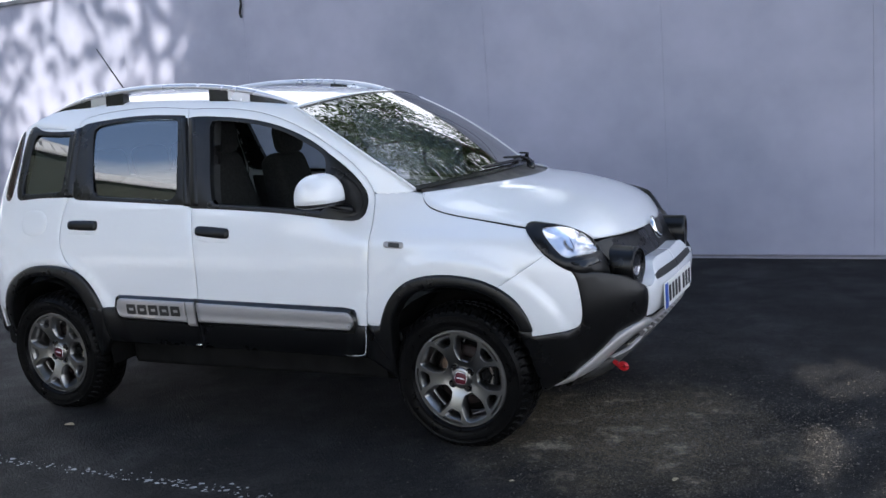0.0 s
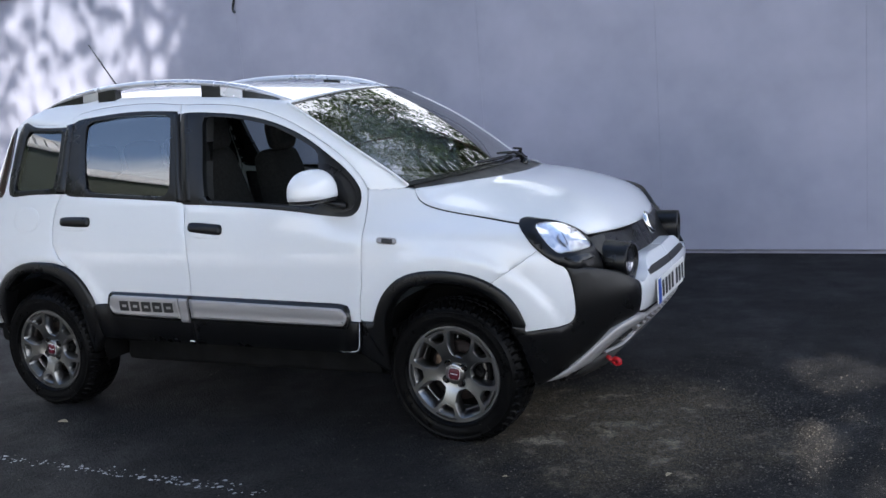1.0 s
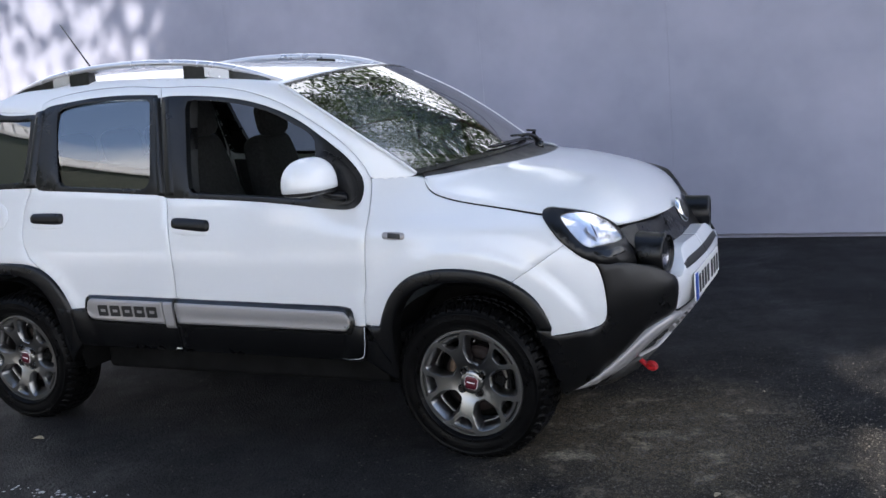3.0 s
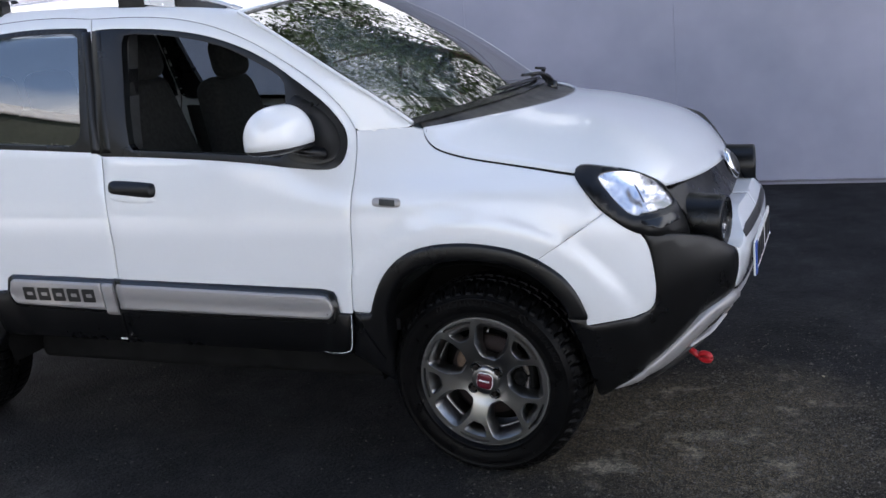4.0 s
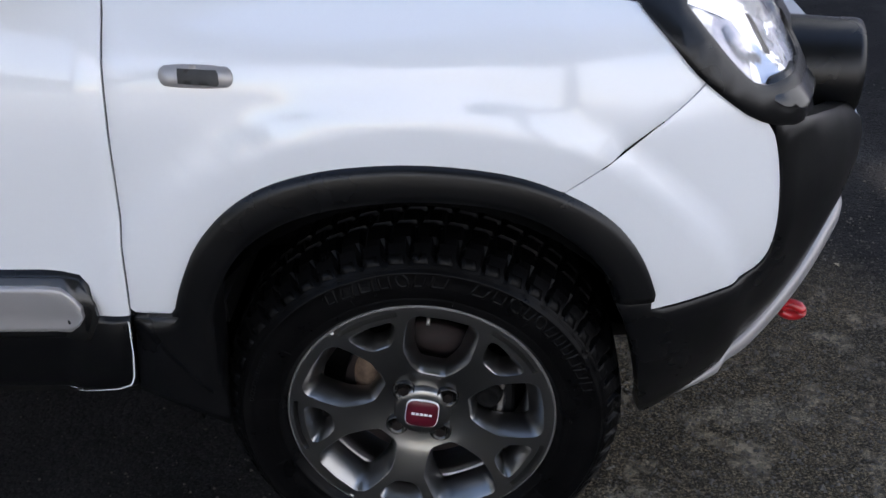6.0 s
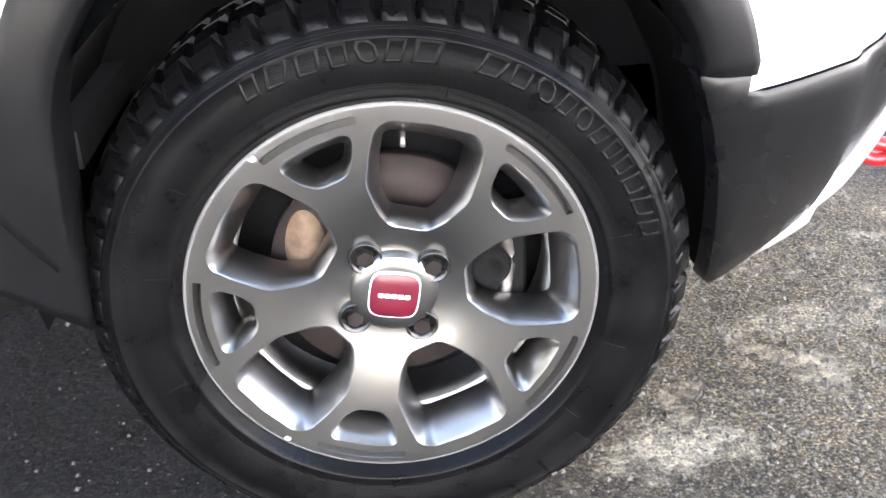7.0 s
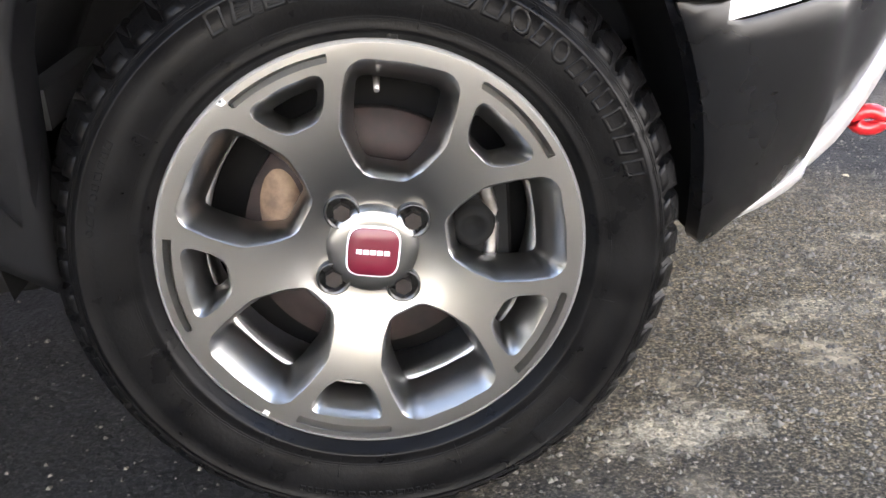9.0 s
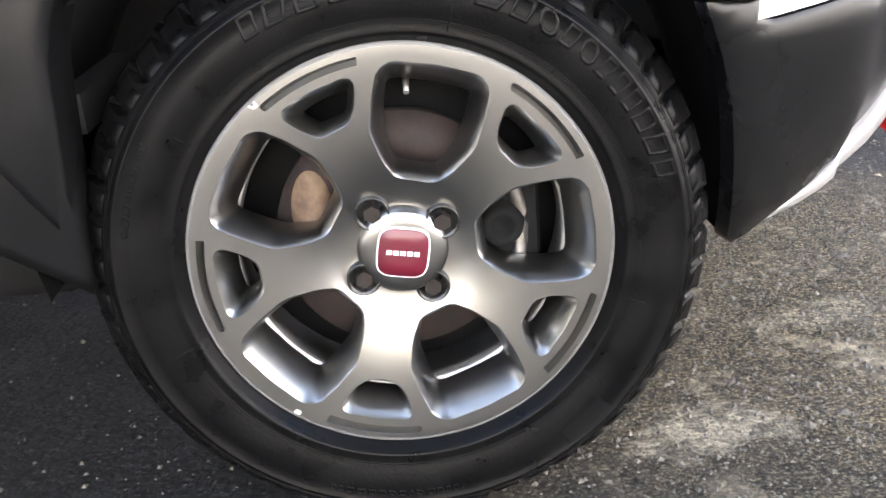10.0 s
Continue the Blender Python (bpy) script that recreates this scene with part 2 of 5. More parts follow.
def pair(name, bm, mat, parents, label=""):
    """The same part on both sides of the car; parents: one for each side."""
    other = mirrored(bm)
    return part(name, bm, mat, parents[0], label), part(name, other, mat, parents[1], label)


def chaikin(pts, n=2, closed=False):
    for _ in range(n):
        out = [] if closed else [pts[0]]
        for i in range(len(pts) if closed else len(pts) - 1):
            a, b = pts[i], pts[(i + 1) % len(pts)]
            out.append(tuple(0.75 * p + 0.25 * q for p, q in zip(a, b)))
            out.append(tuple(0.25 * p + 0.75 * q for p, q in zip(a, b)))
        if not closed:
            out.append(pts[-1])
        pts = out
    return pts


def resample(pts, n, closed=False):
    """n points at even steps along a line of points (of any dimension)."""
    p = np.array(list(pts) + ([pts[0]] if closed else []), float)
    d = np.concatenate([[0], np.cumsum(np.linalg.norm(np.diff(p, axis=0), axis=1))])
    s = np.linspace(0, d[-1], n + 1)[:-1] if closed else np.linspace(0, d[-1], n)
    return [tuple(float(np.interp(v, d, p[:, k])) for k in range(p.shape[1])) for v in s]


def length(pts):
    p = np.array(pts, float)
    return float(np.linalg.norm(np.diff(p, axis=0), axis=1).sum())


def inside(p, loop):
    x, y, hit = p[0], p[1], False
    for (x0, y0), (x1, y1) in zip(loop, loop[1:] + loop[:1]):
        if (y0 > y) != (y1 > y) and x < x0 + (y - y0) * (x1 - x0) / (y1 - y0):
            hit = not hit
    return hit


def near(p, loop):
    a = np.array(loop)
    b = np.roll(a, -1, axis=0)
    d = b - a
    t = np.clip(((np.array(p) - a) * d).sum(1) / np.maximum((d * d).sum(1), 1e-12), 0, 1)
    return float(np.linalg.norm(a + d * t[:, None] - np.array(p), axis=1).min())


def fill(outline, holes, step, rim=0.006):
    """Triangles inside an outline: points (a, b, whether on the edge) and faces."""
    loops = [resample(l, max(8, int(length(l + l[:1]) / (step * 0.6))), True) for l in [outline, *holes]]
    pts, edges, flags = [], [], []
    for l in loops:
        k = len(pts)
        pts += l
        flags += [True] * len(l)
        edges += [(k + i, k + (i + 1) % len(l)) for i in range(len(l))]

    def within(p):
        return inside(p, loops[0]) and not any(inside(p, h) for h in loops[1:])

    for l in loops:                     # a row just inside each edge, for its rolled lip
        for i, p in enumerate(l):
            a, b = l[i - 1], l[(i + 1) % len(l)]
            nx, ny = -(b[1] - a[1]), b[0] - a[0]
            m = math.hypot(nx, ny) or 1
            for s in (rim / m, -rim / m):
                q = (p[0] + nx * s, p[1] + ny * s)
                if within(q) and near(q, l) > rim * 0.7:
                    pts.append(q)
                    flags.append(False)
                    break
    a = np.array(loops[0])
    lo, hi = a.min(0), a.max(0)
    for i, u in enumerate(np.arange(lo[0] + step / 2, hi[0], step)):
        for w in np.arange(lo[1] + step / 2, hi[1], step):
            p = (float(u), float(w))
            if within(p) and min(near(p, l) for l in loops) > rim + step * 0.35:
                pts.append(p)
                flags.append(False)
    v, _, f, ov, _, _ = geometry.delaunay_2d_cdt([Vector(p) for p in pts], edges, [], 0, 1e-6)
    tris = []
    for t in f:
        c = sum((v[i] for i in t), Vector((0, 0))) / len(t)
        if within((c.x, c.y)):
            tris.append(t)
    return [(p.x, p.y, any(flags[k] for k in ov[i])) for i, p in enumerate(v)], tris


def panel(outline, f, thick=0.02, step=0.035, holes=(), out=0.0, roll=0.002):
    """A sheet on the surface f(a, b, out) within an outline, its edges rolled in and turned inwards by thick."""
    pts, tris = fill(list(outline), [list(h) for h in holes], step)
    bm = bmesh.new()
    used = {i for t in tris for i in t}
    vs = {i: bm.verts.new(f(pts[i][0], pts[i][1], out - (roll if pts[i][2] else 0))) for i in used}
    for t in tris:
        try:
            bm.faces.new([vs[i] for i in t]).smooth = True
        except ValueError:
            pass
    bm.normal_update()
    face = next(iter(bm.faces))
    a, b = pts[tris[0][0]][:2]
    if face.normal.dot(Vector(f(a, b, out + 0.01)) - Vector(f(a, b, out))) < 0:
        bmesh.ops.reverse_faces(bm, faces=bm.faces[:])
    edge = [e for e in bm.edges if e.is_boundary]
    back = {i: bm.verts.new(f(pts[i][0], pts[i][1], out - thick)) for i in used if vs[i].is_boundary}
    of = {vs[i]: back[i] for i in back}
    for e in edge:
        l = e.link_loops[0]
        p, q = l.vert, l.link_loop_next.vert
        bm.faces.new((q, p, of[p], of[q])).smooth = True
        e.smooth = False
    return bm


def strip(a, b, f, rows, n=40, closed=False, out=0.0):
    """A moulding between two lines of a surface; rows: (share of the way from a to b, metres proud)."""
    pa, pb = resample(a, n, closed), resample(b, n, closed)
    bm = bmesh.new()
    grid = [[bm.verts.new(f(p[0] + (q[0] - p[0]) * s, p[1] + (q[1] - p[1]) * s, o + out)) for s, o in rows] for p, q in zip(pa, pb)]
    for i in range(n if closed else n - 1):
        for j in range(len(rows) - 1):
            g, h = grid[i], grid[(i + 1) % n]
            bm.faces.new((g[j], h[j], h[j + 1], g[j + 1])).smooth = True
    if not closed:
        for g in (grid[0], grid[-1]):
            if len(g) > 2:
                bm.faces.new(g)
    bmesh.ops.recalc_face_normals(bm, faces=bm.faces[:])
    return bm


def sheet(f, nu, nv, smooth=True):
    """A sheet over f(s, t) with s and t from 0 to 1."""
    bm = bmesh.new()
    g = [[bm.verts.new(f(i / nu, j / nv)) for j in range(nv + 1)] for i in range(nu + 1)]
    for i in range(nu):
        for j in range(nv):
            bm.faces.new((g[i][j], g[i + 1][j], g[i + 1][j + 1], g[i][j + 1])).smooth = smooth
    return bm


def thicken(bm, d):
    bmesh.ops.recalc_face_normals(bm, faces=bm.faces[:])
    bmesh.ops.solidify(bm, geom=bm.faces[:], thickness=d)
    return bm


def box(x0, x1, y0, y1, z0, z1, bevel=0.0, seg=2):
    bm = bmesh.new()
    bmesh.ops.create_cube(bm, size=1)
    for v in bm.verts:
        v.co = ((x0 + x1) / 2 + v.co.x * (x1 - x0), (y0 + y1) / 2 + v.co.y * (y1 - y0), (z0 + z1) / 2 + v.co.z * (z1 - z0))
    if bevel:
        bmesh.ops.bevel(bm, geom=bm.edges[:], offset=bevel, segments=seg, affect="EDGES", profile=0.5)
        for f in bm.faces:
            f.smooth = bevel > 0.025
    return bm


def tube(points, radius, n=10, squash=1.0, caps=True):
    """A round bar along points; radius: one or one for each point. squash: its height against its width."""
    pts = [Vector(p) for p in points]
    rs = radius if isinstance(radius, (list, tuple)) else [radius] * len(pts)
    bm = bmesh.new()
    rings = []
    for i, p in enumerate(pts):
        d = (pts[min(i + 1, len(pts) - 1)] - pts[max(i - 1, 0)]).normalized()
        a = d.cross(Vector((0, 0, 1)))
        a = a.normalized() if a.length > 1e-4 else Vector((1, 0, 0))
        b = a.cross(d)
        rings.append([bm.verts.new(p + rs[i] * (a * math.cos(k * math.tau / n) + b * squash * math.sin(k * math.tau / n))) for k in range(n)])
    for r, q in zip(rings, rings[1:]):
        for k in range(n):
            bm.faces.new((r[k], r[(k + 1) % n], q[(k + 1) % n], q[k])).smooth = True
    if caps:
        bm.faces.new(rings[0])
        bm.faces.new(rings[-1])
    bmesh.ops.recalc_face_normals(bm, faces=bm.faces[:])
    return bm


def lathe(profile, n=96, wobble=None):
    """Turned about the y axis: profile of (radius, y). wobble(angle, j): metres added to the radius."""
    bm = bmesh.new()
    rings = []
    for i in range(n):
        a = i * math.tau / n
        row = []
        for j, (r, y) in enumerate(profile):
            rr = r + (wobble(i, j) if wobble else 0)
            row.append(bm.verts.new((rr * math.cos(a), y, rr * math.sin(a))))
        rings.append(row)
    for i in range(n):
        g, h = rings[i], rings[(i + 1) % n]
        for j in range(len(profile) - 1):
            bm.faces.new((g[j], h[j], h[j + 1], g[j + 1])).smooth = True
    bmesh.ops.recalc_face_normals(bm, faces=bm.faces[:])
    return bm


def join(a, b):
    """Adds bmesh b to a."""
    me = bpy.data.meshes.new("joined")
    b.to_mesh(me)
    b.free()
    a.from_mesh(me)
    bpy.data.meshes.remove(me)
    return a


def moved(bm, m):
    bmesh.ops.transform(bm, matrix=m, verts=bm.verts[:])
    return bm


def ball(m, seg=20, rings=12):
    bm = bmesh.new()
    bmesh.ops.create_uvsphere(bm, u_segments=seg, v_segments=rings, radius=1.0)
    for f in bm.faces:
        f.smooth = True
    return moved(bm, m)


def cushion(x0, x1, y0, y1, z0, z1, bevel=0.05):
    return box(x0, x1, y0, y1, z0, z1, bevel, 4)



# ---- the car's surface ----
def slopes(xs, ys):
    """Slopes of a monotone cubic at its keys."""
    n = len(xs)
    h = [xs[i + 1] - xs[i] for i in range(n - 1)]
    d = [(ys[i + 1] - ys[i]) / h[i] for i in range(n - 1)]
    m = [d[0]] + [0.0] * (n - 2) + [d[-1]]
    for i in range(1, n - 1):
        if d[i - 1] * d[i] > 0:
            w1, w2 = 2 * h[i] + h[i - 1], h[i] + 2 * h[i - 1]
            m[i] = (w1 + w2) / (w1 / d[i - 1] + w2 / d[i])
    return m


KNOWN_SLOPES = {}


def smooth_interp(x, xs, ys, keep=False):
    """Monotone cubic through the keys, flat beyond the ends. keep: the keys never change, so their slopes are kept."""
    if keep:
        m = KNOWN_SLOPES.get(id(ys))
        if m is None:
            m = KNOWN_SLOPES[id(ys)] = slopes(xs, ys)
    else:
        m = slopes(xs, ys)
    x = min(max(x, xs[0]), xs[-1])
    i = 0
    while i < len(xs) - 2 and x > xs[i + 1]:
        i += 1
    h = xs[i + 1] - xs[i]
    t = (x - xs[i]) / h
    return ((1 + 2 * t) * (1 - t) ** 2 * ys[i] + t * (1 - t) ** 2 * h * m[i]
            + t * t * (3 - 2 * t) * ys[i + 1] + t * t * (t - 1) * h * m[i + 1])


# plan of the car at its widest: x and half width from the tail's middle round the side to the nose's middle
PLAN_X = [-2.93, -2.915, -2.86, -2.74, -2.50, -2.20, -1.60, -1.00, -0.40, 0.00, 0.20, 0.36, 0.45, 0.53, 0.605, 0.664, 0.712, 0.731, 0.741, 0.745]
PLAN_W = [0.00, 0.40, 0.62, 0.725, 0.785, 0.812, 0.817, 0.817, 0.815, 0.812, 0.805, 0.783, 0.752, 0.705, 0.635, 0.550, 0.455, 0.340, 0.190, 0.000]
PLAN_U = [0.0]
for _i in range(1, len(PLAN_X)):
    PLAN_U.append(PLAN_U[-1] + math.hypot(PLAN_X[_i] - PLAN_X[_i - 1], PLAN_W[_i] - PLAN_W[_i - 1]))
_shift = PLAN_U[9]
PLAN_U = [_u - _shift for _u in PLAN_U]     # u is 0 over the front axle, and about x along the side
U_NOSE = PLAN_U[-1]
# how far the side lies inside that plan: rows along u, columns up z
SECT_Z = [0.20, 0.30, 0.45, 0.60, 0.75, 0.86, 0.95, 1.04, 1.12, 1.25, 1.45, 1.54]
SECT_U = [-0.60, -0.20, 0.25, 0.55, 0.85, 1.10]
SECT = [[-0.075, -0.045, -0.014, 0.0, 0.0, -0.010, -0.030, -0.052, -0.072, -0.120, -0.200, -0.255],
        [-0.075, -0.045, -0.014, 0.0, 0.002, -0.008, -0.080, -0.140, -0.165, -0.180, -0.230, -0.280],
        [-0.090, -0.050, -0.014, 0.0, 0.000, -0.020, -0.110, -0.160, -0.190, -0.240, -0.300, -0.340],
        [-0.160, -0.082, -0.022, 0.0, -0.010, -0.065, -0.155, -0.220, -0.260, -0.300, -0.360, -0.400],
        [-0.230, -0.130, -0.035, 0.0, -0.055, -0.125, -0.200, -0.260, -0.320, -0.400, -0.500, -0.500],
        [-0.260, -0.150, -0.038, 0.0, -0.070, -0.140, -0.220, -0.300, -0.400, -0.500, -0.600, -0.600]]


def plan(u):
    return smooth_interp(u, PLAN_U, PLAN_X, True), smooth_interp(u, PLAN_U, PLAN_W, True)


def side(u, z, out=0.0):
    """A point of the car's flank (its driver's side, y < 0): u along the plan, z up, out metres proud of it."""
    x, w = plan(u)
    xa, wa = plan(u - 0.01)
    xb, wb = plan(u + 0.01)
    tx, tw = xb - xa, wb - wa
    n = math.hypot(tx, tw) or 1.0
    inset = smooth_interp(u, SECT_U, [smooth_interp(z, SECT_Z, row, True) for row in SECT]) + out
    for hx, hz, r0 in ((0.0, 0.30, 0.535), (-2.3, 0.30, 0.535)):      # the wings swell round the arches
        r = math.hypot(u - hx, z - hz)
        if r < r0 and z < 1.0:
            inset += 0.012 * min(1.0, (r0 - r) / 0.028) ** 2 * (3 - 2 * min(1.0, (r0 - r) / 0.028))
    # outward normal of the plan in (x, w) is (-tw, tx)
    return Vector((x - tw / n * inset, -(w + tx / n * inset), z))


# ---- ground and wall ----
def build_ground():
    def f(s, t):
        # fine near the car, reaching far out
        k = lambda v: 12 * (2 * v - 1) + 900 * (2 * v - 1) ** 7
        return (k(s), k(t) - 1, 0)
    return tagged(mesh_object("ground", sheet(f, 40, 40), ASPHALT), "dark worn asphalt yard with pale dusty patches", "ground", kind="structure")


build_ground()

WALL_Y, WALL_TOP = 3.56, 2.75
JOINTS = [-8.71, -7.18, -5.66, -4.11, -1.63, -0.11, 1.42, 2.94, 4.46, 5.98, 7.5]


def build_wall():
    wall = tagged(mesh_object("wall_back", box(-8.8, 7.6, WALL_Y + 0.012, WALL_Y + 0.16, 0, WALL_TOP), WALL_PAINT),
                  "tall flat blue-grey painted panel wall beside the yard", "wall", kind="structure")
    for a, b in zip(JOINTS, JOINTS[1:]):
        part("panel", box(a + 0.0006, b - 0.0006, WALL_Y, WALL_Y + 0.014, 0.035, WALL_TOP, 0.001, 1), WALL_PAINT, wall)
    part("flashing", box(-8.8, 7.6, WALL_Y - 0.008, WALL_Y + 0.012, 0.020, 0.034, 0.003, 1), FLASHING, wall, "thin grey metal flashing at the wall's foot")
    part("coping", box(-8.85, 7.65, WALL_Y - 0.02, WALL_Y + 0.18, WALL_TOP, WALL_TOP + 0.05, 0.008), FLASHING, wall)
    return wall


build_wall()

# unseen stones, pale so that they mirror as bright streaks in the paint
STREAK_STONE = bump(tint(material("streak_stone_paint", grey(0.7), 0.8), 7, grey(0.66), grey(0.84), 7), 60, 0.4, 0.004)


def build_streak_stones(name, x0, x1, y, half, height):
    """A line of unseen pale stones beside the open yard, added to streak the car's reflections."""
    kerb = tagged(new(name), "unseen pale stones added to streak the car's paint with reflections", "kerb", kind="structure")
    me = None
    for k in range(int((x1 - x0) / 0.92)):
        if me is None:
            first = part("streak_stone", box(-0.455, 0.455, -half, half, -0.05, height, 0.015), STREAK_STONE, kerb)
            me, ob = first.data, first
        else:
            ob = new("streak_stone", me)
            ob.parent = kerb
        ob.matrix_basis = pose(x0 + 0.46 + k * 0.92, y, 0, 0, 0, 0.3 * math.sin(k * 2.3))


build_streak_stones("streak_stones_1", -14.0, 1.0, -6.3, 0.22, 0.12)
build_streak_stones("streak_stones_2", -24.0, 1.0, -9.2, 0.75, 0.14)

# a worn painted line across the yard
LINE = material("worn_line_paint", grey(0.5), 0.8)
tint(LINE, 30, grey(0.25), grey(0.6))
rng = random.Random(4)
line = bmesh.new()
for _ in range(340):
    x = rng.uniform(-3.4, -0.5)
    y = -1.47 + rng.gauss(0, 0.022)
    s = rng.uniform(0.002, 0.010) * (1.0 if rng.random() < 0.85 else 1.8)
    a0 = rng.uniform(0, 6.3)
    q = [line.verts.new((x + s * rng.uniform(0.6, 1.3) * math.cos(a0 + k * math.tau / 5), y + s * rng.uniform(0.4, 0.9) * math.sin(a0 + k * math.tau / 5), 0.004)) for k in range(5)]
    line.faces.new(q)
tagged(mesh_object("worn_line", line, LINE), "worn specks of an old white painted line", "road marking", kind="stuff")

# ---- car ----
car = tagged(new("car"), "small white five-door crossover hatchback with black cladding", "car")
both = (car, car)


def hood_edge_uz():
    return chaikin([(-0.166, 1.055), (-0.163, 1.036), (-0.143, 1.010), (-0.105, 0.990), (-0.020, 0.968), (0.120, 0.946), (0.322, 0.912)], 2)


FRONT_SEAM = chaikin([(-0.378, 1.066), (-0.366, 0.915), (-0.376, 0.774), (-0.391, 0.590), (-0.405, 0.480), (-0.422, 0.376)], 2)
MID_SEAM = chaikin([(-1.415, 1.486), (-1.360, 1.240), (-1.324, 1.025), (-1.318, 0.925), (-1.300, 0.745), (-1.308, 0.587), (-1.325, 0.372)], 2)
REAR_SEAM = chaikin([(-2.110, 1.462), (-2.105, 1.100), (-2.150, 1.020), (-2.165, 0.900), (-2.150, 0.810), (-2.060, 0.740)], 2)
DOOR_TOP = chaikin([(-1.415, 1.486), (-1.200, 1.478), (-1.000, 1.452), (-0.800, 1.392), (-0.620, 1.300), (-0.500, 1.222), (-0.415, 1.135), (-0.378, 1.066)], 2)
REAR_TOP = chaikin([(-1.415, 1.486), (-1.600, 1.506), (-1.850, 1.506), (-2.050, 1.486), (-2.110, 1.462)], 2)
ROOF_EDGE = chaikin([(-0.800, 1.452), (-1.000, 1.484), (-1.300, 1.512), (-1.700, 1.532), (-2.050, 1.538), (-2.300, 1.528), (-2.480, 1.485), (-2.560, 1.440)], 2)
SCREEN_EDGE = chaikin([(-0.205, 1.072), (-0.400, 1.212), (-0.600, 1.343), (-0.800, 1.452)], 2)
FRONT_ARCH = chaikin([(-0.338, 0.518), (-0.318, 0.572), (-0.280, 0.644), (-0.208, 0.709), (-0.118, 0.738), (-0.015, 0.745), (0.075, 0.738), (0.172, 0.716), (0.268, 0.660), (0.320, 0.590), (0.350, 0.500)], 2)
FRONT_ARCH_IN = chaikin([(-0.300, 0.300), (-0.290, 0.505), (-0.238, 0.615), (-0.155, 0.670), (-0.050, 0.691), (0.060, 0.690), (0.160, 0.668), (0.244, 0.606), (0.296, 0.520), (0.314, 0.380), (0.330, 0.290)], 2)
REAR_ARCH = chaikin([(-1.895, 0.530), (-1.915, 0.590), (-1.950, 0.650), (-2.009, 0.712), (-2.100, 0.750), (-2.220, 0.760), (-2.330, 0.757), (-2.440, 0.732), (-2.560, 0.675), (-2.625, 0.590), (-2.650, 0.500)], 2)
REAR_ARCH_IN = chaikin([(-1.985, 0.300), (-1.985, 0.500), (-2.020, 0.600), (-2.100, 0.675), (-2.200, 0.703), (-2.300, 0.708), (-2.410, 0.690), (-2.510, 0.625), (-2.575, 0.530), (-2.600, 0.420), (-2.605, 0.300)], 2)
FRONT_GLASS = chaikin([(-1.365, 1.050), (-1.345, 1.027), (-1.225, 1.026), (-0.762, 0.996), (-0.480, 0.957), (-0.425, 0.962), (-0.403, 1.000), (-0.405, 1.060), (-0.430, 1.105), (-0.494, 1.180), (-0.673, 1.305), (-0.864, 1.382), (-1.059, 1.424), (-1.293, 1.446), (-1.395, 1.448), (-1.405, 1.440)], 2, True)
FRONT_PANE = chaikin([(-1.206, 1.046), (-1.170, 1.043), (-0.780, 1.018), (-0.640, 1.004), (-0.597, 1.002), (-0.596, 1.040), (-0.600, 1.215), (-0.625, 1.250), (-0.690, 1.285), (-0.864, 1.364), (-1.059, 1.404), (-1.200, 1.420), (-1.270, 1.424), (-1.266, 1.390), (-1.225, 1.150), (-1.212, 1.080)], 2, True)
REAR_GLASS = chaikin([(-1.338, 1.050), (-1.345, 1.040), (-1.572, 1.055), (-1.960, 1.076), (-2.060, 1.078), (-2.094, 1.100), (-2.098, 1.160), (-2.100, 1.400), (-2.098, 1.444), (-2.010, 1.456), (-1.722, 1.474), (-1.430, 1.458), (-1.422, 1.450)], 2, True)
REAR_PANE = chaikin([(-1.412, 1.064), (-1.572, 1.072), (-1.920, 1.092), (-1.946, 1.108), (-2.005, 1.405), (-1.995, 1.430), (-1.860, 1.446), (-1.715, 1.452), (-1.480, 1.444), (-1.462, 1.430), (-1.430, 1.200)], 2, True)
QUARTER = chaikin([(-2.114, 1.150), (-2.116, 1.095), (-2.180, 1.092), (-2.300, 1.094), (-2.430, 1.085), (-2.500, 1.080), (-2.530, 1.110), (-2.535, 1.300), (-2.520, 1.440), (-2.480, 1.462), (-2.400, 1.424), (-2.200, 1.418), (-2.120, 1.420), (-2.114, 1.360)], 2, True)
QUARTER_PANE = chaikin([(-2.160, 1.122), (-2.190, 1.120), (-2.440, 1.110), (-2.475, 1.112), (-2.475, 1.150), (-2.455, 1.385), (-2.445, 1.408), (-2.400, 1.404), (-2.190, 1.396), (-2.165, 1.394), (-2.162, 1.370)], 2, True)
BEZEL = chaikin([(0.343, 0.884), (0.318, 0.914), (0.326, 0.936), (0.365, 0.936), (0.440, 0.925), (0.530, 0.910), (0.600, 0.886), (0.655, 0.859), (0.700, 0.826), (0.708, 0.785), (0.722, 0.750), (0.730, 0.702), (0.700, 0.702), (0.642, 0.714), (0.500, 0.737), (0.400, 0.814)], 2, True)
LENS = chaikin([(0.400, 0.898), (0.398, 0.912), (0.450, 0.916), (0.515, 0.909), (0.592, 0.888), (0.652, 0.854), (0.692, 0.816), (0.685, 0.796), (0.611, 0.796), (0.545, 0.795), (0.490, 0.793), (0.450, 0.830)], 2, True)
SPLIT = [(0.208, 0.690), (0.407, 0.815)]

